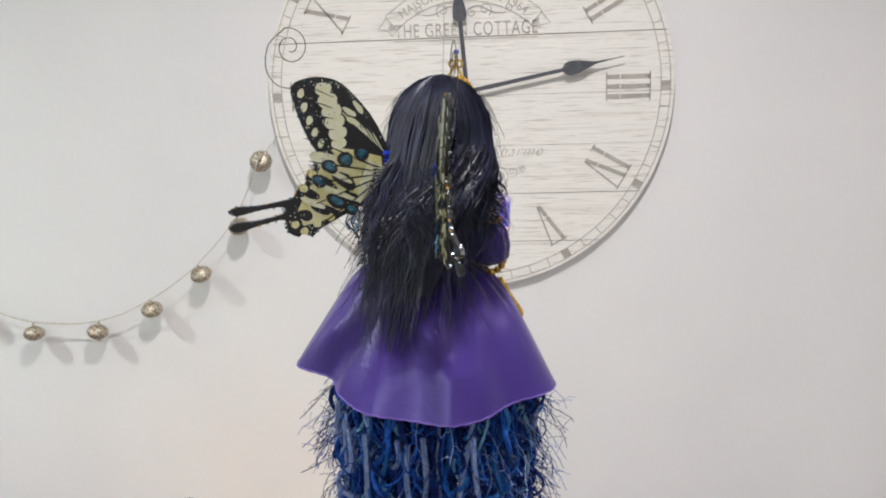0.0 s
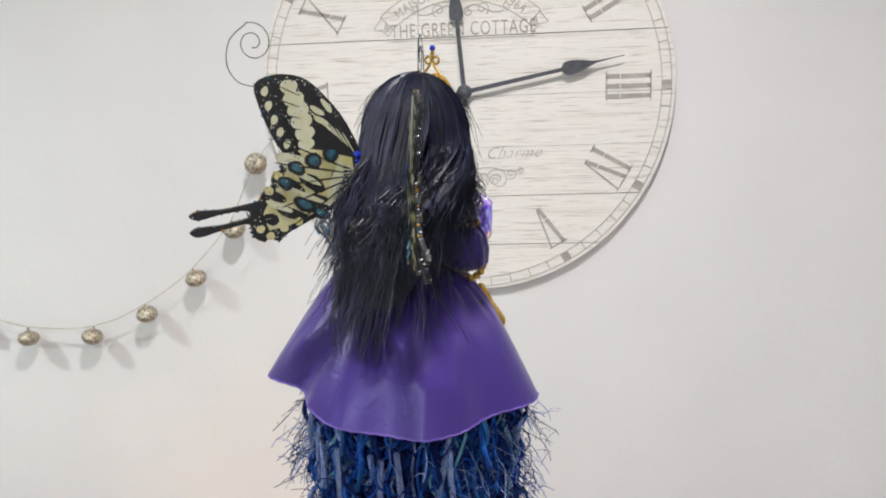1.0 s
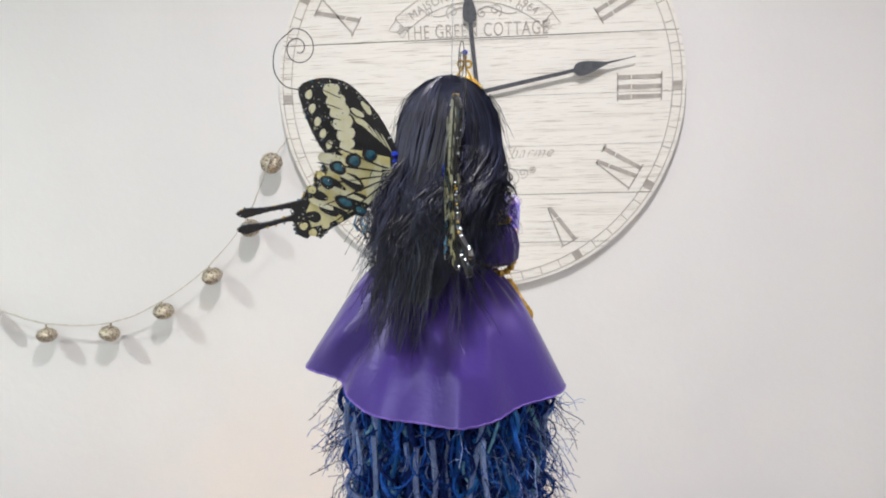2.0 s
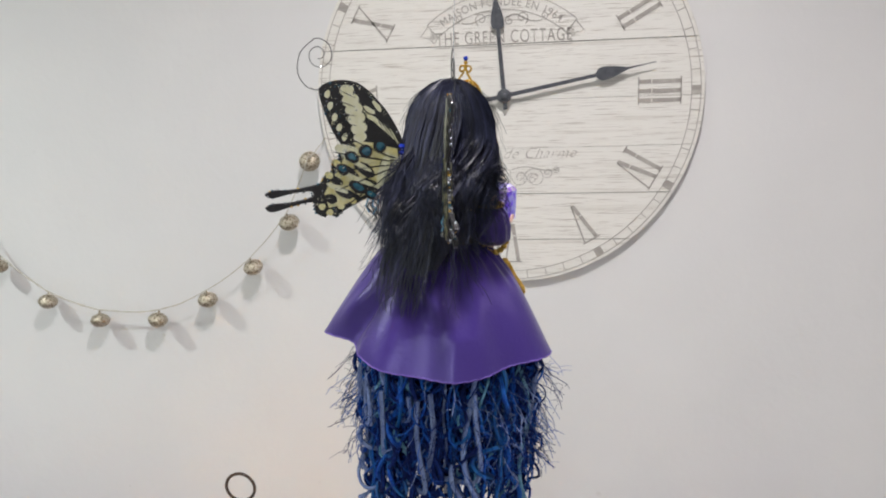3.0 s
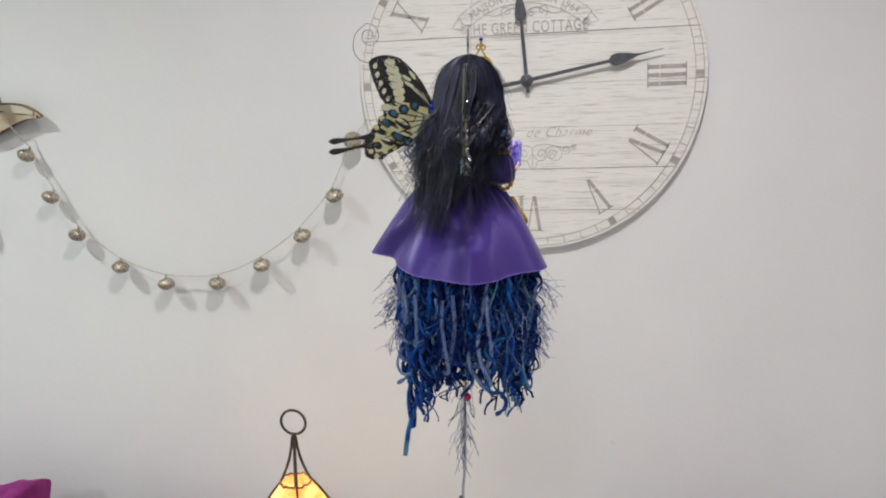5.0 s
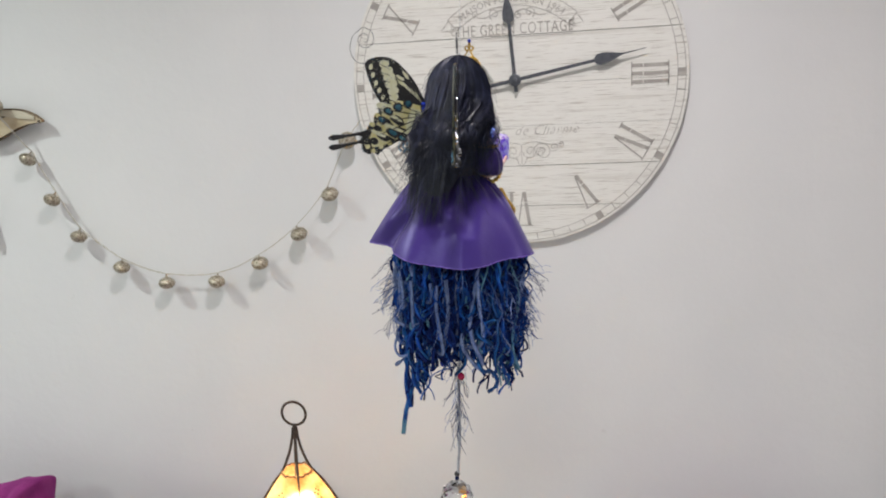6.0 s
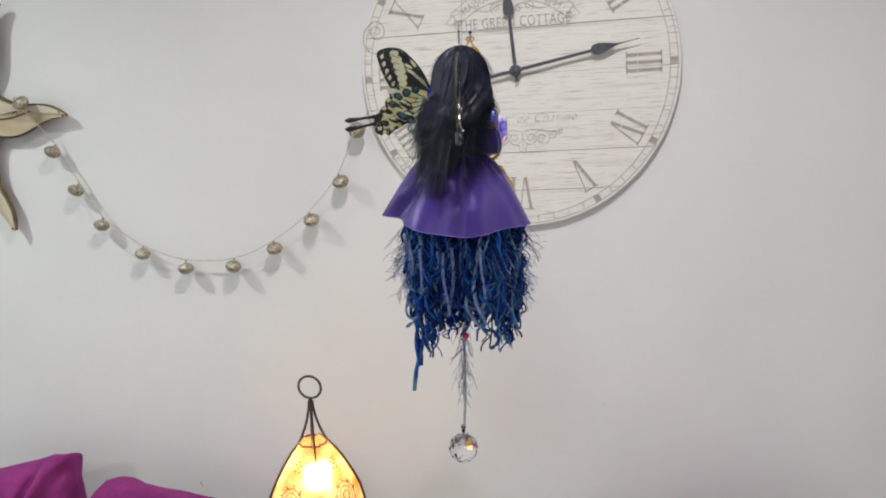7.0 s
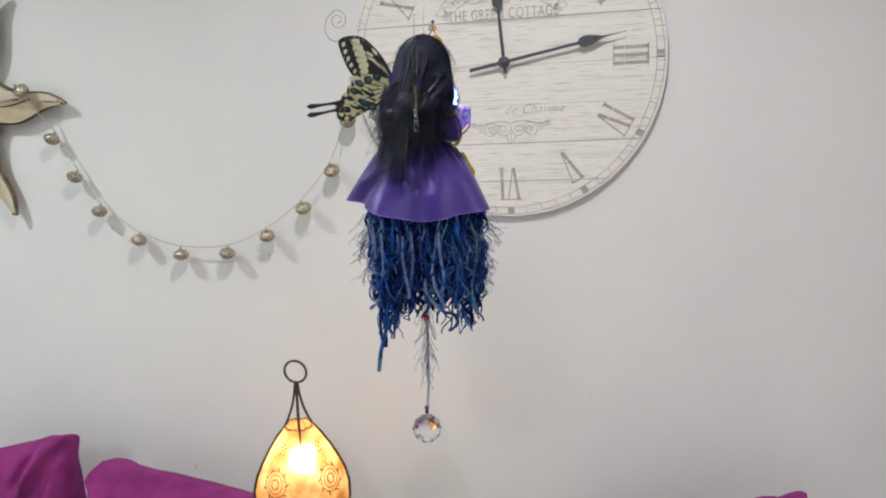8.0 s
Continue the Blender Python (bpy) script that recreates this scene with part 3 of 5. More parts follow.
def sofa(x0, x1):
    cx = (x0 + x1) / 2
    s = empty("sofa", pose(cx, -0.42, 0), "plain grey fabric sofa standing against the wall", "sofa", "sofas")
    w = (x1 - x0) / 2
    b = Build()
    rounded_box(b, (-w, -0.42, 0.1), (w, 0.42, 0.25), 0.03, SOFA)
    part("base", b, s)
    b = Build()
    rounded_box(b, (-w + 0.02, -0.42, 0.25), (w - 0.02, 0.30, 0.37), 0.045, SOFA)
    part("seat", b, s)
    b = Build()
    rounded_box(b, (-w, 0.33, 0.25), (w, 0.435, 0.61), 0.04, SOFA)
    part("backrest", b, s)
    for x in (-w + 0.08, w - 0.08):
        for y in (-0.36, 0.36):
            b = Build()
            b.lathe([(0.018, 0.0), (0.028, 0.1)], OAK, 12, (x, y))
            part("leg", b, s)


sofa(-2.1, -0.50)
sofa(0.10, 1.7)


def cushion(x, y, z, lean, turn, w=0.46, tilt=-8, pinch=0.085):
    b = Build()
    n = 84
    for side in (-1, 1):
        verts = []
        for j in range(n + 1):
            for i in range(n + 1):
                u, v = 2 * i / n - 1, 2 * j / n - 1
                px = w / 2 * u * (1 - pinch * (1 - v * v)) 
                pz = w / 2 * v * (1 - pinch * (1 - u * u))
                knob = max(0.0, abs(u * v) - 0.72) / 0.28
                px, pz = px * (1 - 0.05 * knob), pz * (1 - 0.05 * knob)
                along, cross = (abs(u) + abs(v)) / 2, (abs(u) - abs(v))
                roll = math.exp(-((cross - 0.05) / 0.11) ** 2) - 0.8 * math.exp(-((cross - 0.30) / 0.10) ** 2)
                th = 0.085 * ((1 - u ** 4) * (1 - v ** 4)) ** 0.42 + 0.020 * roll * max(0, min(1, (along - 0.45) / 0.4)) * ((1 - u ** 8) * (1 - v ** 8)) ** 0.4 + 0.016 * knob * ((1 - u ** 12) * (1 - v ** 12)) ** 0.4
                crease = 0.028 * noise.noise((px * 8 + x * 3, side * 2.0, pz * 8)) + 0.016 * noise.noise((px * 5, x, pz * 5)) + 0.004 * noise.noise((px * 30, x, pz * 30))
                edge = (1 - u ** 6) * (1 - v ** 6)
                ear = max(0, abs(u) + abs(v) - 1.55)
                fold = 0.08 * math.sin(13 * (u - v * (1 if u * v > 0 else -1))) * ear * edge ** 0.3
                perp = (abs(u) - abs(v)) * w / 2.83
                deep = (2 - abs(u) - abs(v)) * w / 2.83
                pleat = 0.0210 * math.cos(perp / 0.0075 + 1.2 * math.sin(deep * 30 + u)) * math.exp(-(perp / 0.040) ** 2) * math.exp(-((deep - 0.070) / 0.050) ** 2)
                th += pleat * (max(0.0, (1 - u ** 10) * (1 - v ** 10))) ** 0.5
                wob = 0.007 * noise.noise((px * 6 + x * 5, 7.0, pz * 6)) + 0.003 * noise.noise((px * 17 + x * 5, 3.0, pz * 17))
                verts.append((px * (1 + wob / 0.2), side * max(0.004 * edge ** 0.3, th + crease * edge + 0.006 * edge) + fold, pz * (1 + wob / 0.2)))
        b.add(verts, [(j * (n + 1) + i, j * (n + 1) + i + 1, (j + 1) * (n + 1) + i + 1, (j + 1) * (n + 1) + i) for j in range(n) for i in range(n)], VELVET)
    ob = part("cushion", b, sharp=False)
    ob.matrix_world = ob.matrix_basis = pose(x, y, z, tilt, -lean, turn)
    return tagged(ob, "square magenta velvet cushion propped upright on the sofa", "cushion", "magenta cushions")


cushion(-1.046, -0.19, 0.636, 12, 5, 0.40)
cushion(-0.644, -0.19, 0.576, -6, -5, 0.444, pinch=0.04)
cushion(0.395, -0.19, 0.635, 13, 3, 0.45)


def side_table(x, y, h):
    t = empty("side_table", pose(x, y, 0), "small plain wooden side table between the sofas", "side table")
    b = Build()
    b.lathe([(0.18, h - 0.025), (0.19, h - 0.02), (0.19, h - 0.004), (0.186, h)], OAK, 48)
    part("tabletop", b, t)
    for k in range(3):
        a = radians(30 + 120 * k)
        b = Build()
        b.tube([(0.16 * math.cos(a), 0.16 * math.sin(a), 0.0), (0.10 * math.cos(a), 0.10 * math.sin(a), h - 0.02)], 0.016, OAK, 10)
        part("leg", b, t)


LX, LY, LZ = -0.307, -0.319, 1.1170
TABLE_H = 0.68
side_table(LX + 0.03, LY + 0.06, TABLE_H)

# ---- goatskin lamp ----
LAMP = empty("goatskin_lamp", Matrix.Translation((LX, LY, LZ)) @ pose(0, 0, 0, 0, -0.4, 0), "lit teardrop goatskin lamp with wrought iron ring on table", "table lamp")


def lamp():
    prof = [(0.0240, -0.0955), (0.0355, -0.112), (0.050, -0.135), (0.0635, -0.160), (0.0745, -0.185), (0.081, -0.212), (0.081, -0.24), (0.075, -0.28), (0.064, -0.33), (0.052, -0.375), (0.046, -0.40)]
    ribs = 4
    ribs_made = []
    a_off = radians(-90 + 25)
    n = 64

    def rad(r, a):
        s = abs(math.sin((a - a_off) * ribs / 2))
        return r * (1 - 0.09 * s)
    rings = []
    for i in range(len(prof) - 1):
        for k in range(3):
            t = k / 3
            r, z = prof[i][0] + (prof[i + 1][0] - prof[i][0]) * t, prof[i][1] + (prof[i + 1][1] - prof[i][1]) * t
            rings.append([(rad(r, 2 * math.pi * j / n) * math.cos(2 * math.pi * j / n), rad(r, 2 * math.pi * j / n) * math.sin(2 * math.pi * j / n), z + (0.005 * noise.noise((j * 0.7, 1.0, 2.0)) if i == 0 and k == 0 else 0)) for j in range(n)])
    b = Build()
    b.loft(rings, PARCH, cap=False)
    shade = part("shade", b, LAMP, "glowing orange goatskin shade", sharp=False)
    for k in range(ribs):
        a = a_off + 2 * math.pi * k / ribs
        pts = [(0.0025, -0.022), (0.0042, -0.038), (0.0078, -0.056), (0.0125, -0.071), (0.0180, -0.085), (0.0240, -0.0965)] + [(r + 0.0015, z) for r, z in prof[1:]]
        if k == 0:
            pts = pts[:6] + [(0.0335, -0.1085), (0.0425, -0.121)]
        b = Build()
        b.tube([(r * math.cos(a), r * math.sin(a), z) for r, z in pts], 0.0022, LAMP_IRON, 7, (lambda t: 1.0 if t < 0.7 else 1.0 - 2.2 * (t - 0.7)) if k == 0 else None)
        ribs_made.append(part("rib", b, LAMP, "thin wrought iron rib"))
        b = Build()
        b.tube([(0.046 * math.cos(a), 0.046 * math.sin(a), -0.398), (0.060 * math.cos(a), 0.060 * math.sin(a), -0.425), (0.068 * math.cos(a), 0.068 * math.sin(a), foot_z(0.068 * math.cos(a), 0.068 * math.sin(a)))], 0.003, LAMP_IRON, 7)
        part("foot", b, LAMP)
    b = Build()
    b.tube([(0.0195 * math.sin(2 * math.pi * i / 32), 0, 0.0020 + 0.0195 * math.cos(2 * math.pi * i / 32)) for i in range(33)], 0.0021, LAMP_IRON, 8)
    b.tube([(0, 0, -0.0165), (0, 0, -0.026)], 0.0034, LAMP_IRON, 8)
    part("ring", b, LAMP, "wrought iron carrying ring")
    b = Build()
    rr = prof[0][0]
    b.tube([(rr * 0.97 * math.cos(2 * math.pi * i / 40), rr * 0.97 * math.sin(2 * math.pi * i / 40), -0.0958 + 0.0016 * math.sin(i * 2.3) + 0.0012 * math.sin(i * 0.9)) for i in range(41)], 0.0016, COLLAR, 6)
    part("collar", b, LAMP, "stitched leather collar")
    for k in range(1, ribs):
        b = Build()
        a = a_off + 2 * math.pi * k / ribs
        for i in range(26):
            s = i / 25
            z = -0.099 - 0.19 * s
            r = float(np.interp(-z, [-q[1] for q in prof], [q[0] for q in prof])) + 0.0015
            e = 0.0022 * (-1) ** i
            b.ball((r * math.cos(a) - e * math.sin(a), r * math.sin(a) + e * math.cos(a), z), 0.0014, STAR_DARK, 4)
        part("stitching", b, ribs_made[k], "dark leather lacing along ribs")
    for k in range(ribs):
        b = Build()
        am = a_off + 2 * math.pi * (k + 0.5) / ribs

        def on(da, z):
            r = float(np.interp(-z, [-q[1] for q in prof], [q[0] for q in prof]))
            a = am + da
            q = rad(r, a) + 0.0008
            return (q * math.cos(a), q * math.sin(a), z)
        for da, dz in ((0, 0), (0.10, 0.004), (-0.10, 0.004), (0.07, -0.006), (-0.07, -0.006), (0, 0.008)):
            b.ball(on(da * 1.2, -0.126 + dz), 0.0016, HENNA, 4)
        for rr2, w in ((0.020, 0.0008), (0.014, 0.0007), (0.007, 0.0009)):
            b.tube([on(rr2 * math.cos(2 * math.pi * i / 30) / 0.065 * (1 + 0.12 * (i % 2)), -0.178 + rr2 * math.sin(2 * math.pi * i / 30) * (1 + 0.12 * (i % 2))) for i in range(31)], w, HENNA, 4)
        for q in range(9):
            a = 2 * math.pi * q / 9
            b.tube([on(0.021 * math.cos(a) / 0.065, -0.178 + 0.021 * math.sin(a)), on(0.027 * math.cos(a + 0.2) / 0.065, -0.178 + 0.027 * math.sin(a + 0.2))], 0.0011, HENNA, 4)
        part("henna_drawing", b, shade, "brown henna dots and rosettes")
    b = Build()
    b.ball((0.004, 0, -0.160), 0.018, BULB, 10, (1, 1, 1.35))
    bulb = b
    b = Build()
    b.lathe([(0.012, -0.182), (0.013, -0.24), (0.010, -0.25)], LAMP_IRON, 14)
    b.tube([(0, 0, -0.245), (0, 0, -0.40)], 0.005, LAMP_IRON, 8)
    for k in range(ribs):
        a = a_off + 2 * math.pi * k / ribs
        b.tube([(0, 0, -0.40), (0.046 * math.cos(a), 0.046 * math.sin(a), -0.40)], 0.003, LAMP_IRON, 6)
    part("bulb", bulb, part("holder", b, LAMP, "iron bulb holder"), "lit warm bulb")


def foot_z(x, y):
    """The height at which a foot of the leaning lamp meets the table."""
    m = LAMP.matrix_basis
    return (TABLE_H + 0.0028 - LZ - m[2][0] * x - m[2][1] * y) / m[2][2]


lamp()

# ---- hanging fairy doll ----
DX, DY, DZ = 0.031, -0.770, 1.6777
SIZE = 1.12
DOLL_M = pose(DX, DY, DZ, 0, 0, -22) @ Matrix.Scale(SIZE, 4)


def wing(b, side):
    """A swallowtail wing hinged at the shoulder blades; u runs out along the wing, v up."""
    root = Vector((side * 0.0125, -0.0285, -0.0465 - (0.004 if side > 0 else 0)))
    ang = radians(33)
    out = Vector((side * math.sin(ang), -math.cos(ang), 0))
    nrm = Vector((side * math.cos(ang), math.sin(ang), 0))

    def at(u, v, h=0.0):
        u, v = u * 0.90, v * 0.93
        cup = 2.0 * u * u
        return root + out * u + Vector((0, 0, v)) + nrm * (h + cup * 0.25)
    fore = [(0, 0), (0.006, 0.018), (0.018, 0.032), (0.028, 0.039), (0.040, 0.040), (0.049, 0.036), (0.0470, 0.026), (0.0430, 0.016), (0.0375, 0.007), (0.030, 0.002)]
    hind = [(0.0, 0.002), (0.018, 0.008), (0.033, 0.007), (0.0375, 0.003), (0.0385, -0.001), (0.0425, -0.004), (0.0430, -0.008), (0.0475, -0.011), (0.0490, -0.0140), (0.054, -0.0152),
            (0.066, -0.0168), (0.076, -0.0168), (0.080, -0.0190), (0.076, -0.0208), (0.066, -0.0188), (0.055, -0.0180), (0.054, -0.0212),
            (0.066, -0.0236), (0.076, -0.0240), (0.080, -0.0262), (0.076, -0.0282), (0.066, -0.0258), (0.054, -0.0240),
            (0.0520, -0.0300), (0.0470, -0.0325), (0.0445, -0.0300), (0.0405, -0.0330), (0.036, -0.0295), (0.024, -0.0240), (0.010, -0.0180), (0.0, -0.009)]

    def sheet(pts, mt, h):
        fine = []
        for i in range(len(pts)):
            p0, p1, p2, p3 = (Vector(pts[(i + d) % len(pts)]) for d in (-1, 0, 1, 2))
            for t in (0, 0.33, 0.67):
                fine.append(tuple(0.5 * (2 * p1 + (p2 - p0) * t + (2 * p0 - 5 * p1 + 4 * p2 - p3) * t * t + (3 * p1 - p0 - 3 * p2 + p3) * t ** 3)))
        pts = fine
        n = len(pts)
        for e in (1, -1):
            b.add([at(u, v, e * h) for u, v in pts], [tuple(range(n))], mt)
        b.add([at(u, v, h) for u, v in pts] + [at(u, v, -h) for u, v in pts], [(i, (i + 1) % n, (i + 1) % n + n, i + n) for i in range(n)], mt)
    sheet(fore, WING_BLACK, 0.0005)
    sheet(hind, WING_BLACK, 0.0009)

    def spot(u, v, ru, rv, rot, mt, h=0.0013, n=12):
        c, s = math.cos(radians(rot)), math.sin(radians(rot))
        pts = []
        for i in range(n):
            a = 2 * math.pi * i / n
            p, q = ru * math.cos(a), rv * math.sin(a) * (1 + 0.12 * math.sin(3 * a + u * 900))
            pts.append((u + p * c - q * s, v + p * s + q * c))
        for e in (1, -1):
            b.add([at(x, y, e * h) for x, y in pts], [tuple(range(n))], mt)
    for u, v in ((0.0450, 0.033), (0.0435, 0.027), (0.0410, 0.021), (0.0385, 0.0155), (0.0355, 0.0105)):
        spot(u, v, 0.0016, 0.0022, 20, WING_CREAM)
    for u, v, r in ((0.034, 0.035, 0.0042), (0.0320, 0.0300, 0.0050), (0.0300, 0.0250, 0.0052), (0.0285, 0.0200, 0.0052), (0.0270, 0.0148, 0.0048), (0.0265, 0.0100, 0.0040)):
        spot(u, v, r, r * 0.72, -10, WING_CREAM)
    for u, v, rot in ((0.021, 0.0245, 30), (0.019, 0.020, 25), (0.0165, 0.0265, 50)):
        spot(u, v, 0.0040, 0.0013, rot, WING_CREAM)
    for k in range(6):
        u = 0.006 + 0.003 * k
        spot(u, 0.010 + 0.0022 * k, 0.0055, 0.00035, 58 - 3 * k, WING_CREAM)
    field = [(0.004, 0.003), (0.018, 0.0065), (0.031, 0.0050), (0.0355, 0.0005), (0.0385, -0.006), (0.0435, -0.0120), (0.0475, -0.020), (0.045, -0.0275), (0.036, -0.0262), (0.024, -0.0215), (0.010, -0.0155), (0.003, -0.008)]
    for e in (1, -1):
        b.add([at(u, v, e * 0.0011) for u, v in field], [tuple(range(len(field)))], WING_YELLOW)
    for u, v, ru, rv, rot in ((0.0095, -0.006, 0.0055, 0.0060, 20), (0.024, -0.0075, 0.0072, 0.0032, 32), (0.033, -0.0085, 0.0065, 0.0026, 32), (0.019, -0.0165, 0.0080, 0.0026, 22), (0.034, -0.0205, 0.0080, 0.0024, 20), (0.041, -0.0125, 0.0050, 0.0022, 30), (0.044, -0.0225, 0.0040, 0.0026, 20)):
        spot(u, v, ru, rv, rot, WING_BLACK, 0.00125)
    for a in (-32, -18, -4, 10, 24):
        ca, sa = math.cos(radians(a)), math.sin(radians(a))
        spot(0.024 * ca, -0.005 + 0.024 * sa, 0.018, 0.00045, a, WING_BLACK, 0.00135)
    spot(0.018, 0.0045, 0.013, 0.0020, 12, WING_YELLOW)
    spot(0.034, 0.0035, 0.0065, 0.0028, 10, WING_CREAM)
    spot(0.029, -0.0035, 0.011, 0.0013, 30, WING_CREAM)
    spot(0.0125, -0.0085, 0.0030, 0.0105, 18, WING_CREAM)
    spot(0.028, -0.0125, 0.014, 0.0012, 24, WING_CREAM)
    spot(0.040, -0.0170, 0.007, 0.0014, 25, WING_CREAM)
    for u, v in ((0.015, 0.0050), (0.0235, 0.0025)):
        spot(u, v, 0.0042, 0.0036, 20, WING_BLACK, 0.0016)
        spot(u - 0.0003, v, 0.0026, 0.0023, 20, WING_BLUE, 0.0019)
    for u, v, ru, rv in ((0.0315, -0.0005, 0.0046, 0.003), (0.037, -0.0068, 0.0042, 0.003), (0.028, -0.0170, 0.0062, 0.0030), (0.020, -0.0215, 0.005, 0.0026)):
        spot(u, v, ru, rv, 28, WING_BLACK, 0.0016)
        spot(u, v + 0.0003, ru * 0.6, rv * 0.55, 28, WING_BLUE, 0.0019)
    for u, v in ((0.0400, -0.0035), (0.0445, -0.0100), (0.049, -0.0265), (0.0445, -0.0300), (0.038, -0.0270), (0.031, -0.0245)):
        spot(u, v, 0.0021, 0.0018, 0, WING_YELLOW)
    for k in range(7):
        a = radians(-35 + 9 * k)
        spot(0.007 * math.cos(a), -0.004 + 0.010 * math.sin(a), 0.0062, 0.00035, math.degrees(a), WING_CREAM)
    rng = random.Random(5 + side)
    for ring, mid in ((fore, (0.030, 0.020)), (hind[:9] + hind[22:], (0.028, -0.010))):
        for k in range(130):
            i = rng.randrange(1, len(ring) - 1)
            t, q = rng.random(), rng.uniform(0.03, 0.16) if k % 3 else rng.uniform(0.1, 0.9)
            u, v = (ring[i][c] + (ring[i + 1][c] - ring[i][c]) * t for c in (0, 1))
            size = rng.uniform(0.00018, 0.00042)
            spot(u + (mid[0] - u) * q, v + (mid[1] - v) * q, size, size, 0, rng.choice((WING_CREAM, SILVER, WING_BLUE, WING_CREAM)), 0.0022, 5)
    for ring in (fore, hind):
        for i in range(len(ring) - 1):
            for t in (0.0, 0.33, 0.67):
                if rng.random() < 0.75:
                    u, v = (ring[i][c] + (ring[i + 1][c] - ring[i][c]) * t for c in (0, 1))
                    b.ball(at(u, v, rng.uniform(-0.0006, 0.0006)), rng.uniform(0.00035, 0.0008), rng.choice((SILVER, SILVER, WING_BLUE, GOLD)), 4)
    for k in range(5):
        spot(0.036, 0.012 + 0.0055 * k, 0.0075, 0.00022, 4 + 5 * k, WING_BLACK, 0.0020)
    # wire feeler with a spiral, at the tip of the wing
    pts = [at(0.049, 0.035), at(0.056, 0.037), at(0.0605, 0.044), at(0.059, 0.054), at(0.052, 0.0605)]
    for i in range(26):
        s = i / 25
        a = math.pi * 0.60 - 2 * math.pi * 1.6 * s
        r = 0.0085 * (1 - 0.8 * s)
        pts.append(at(0.049 + r * -math.cos(a) * 1.0, 0.0530 + r * math.sin(a)))
    fine = []
    for i in range(len(pts) - 1):
        p0, p1, p2, p3 = (pts[max(0, min(len(pts) - 1, i + d))] for d in (-1, 0, 1, 2))
        for t in (0, 0.25, 0.5, 0.75):
            fine.append(0.5 * (2 * p1 + (p2 - p0) * t + (2 * p0 - 5 * p1 + 4 * p2 - p3) * t * t + (3 * p1 - p0 - 3 * p2 + p3) * t ** 3))
    b.tube(fine, 0.00022, WIRE, 5)
    for k in range(6):
        b.ball(at(0.001, 0.004 - 0.003 * k, 0.0005), 0.0022, BLUE_GEM, 4)
    for k in range(7):
        p = [at(0.018 + 0.003 * math.sin(k * 2.1), -0.022), at(0.019 + 0.004 * math.sin(k), -0.028, 0.002 * math.cos(k)), at(0.016 + 0.004 * math.sin(k * 1.7), -0.034 - 0.002 * math.cos(k * 3), 0.002 * math.sin(k))]
        b.tube(p, 0.0005, YARN[3] if k % 2 else WIRE, 4)


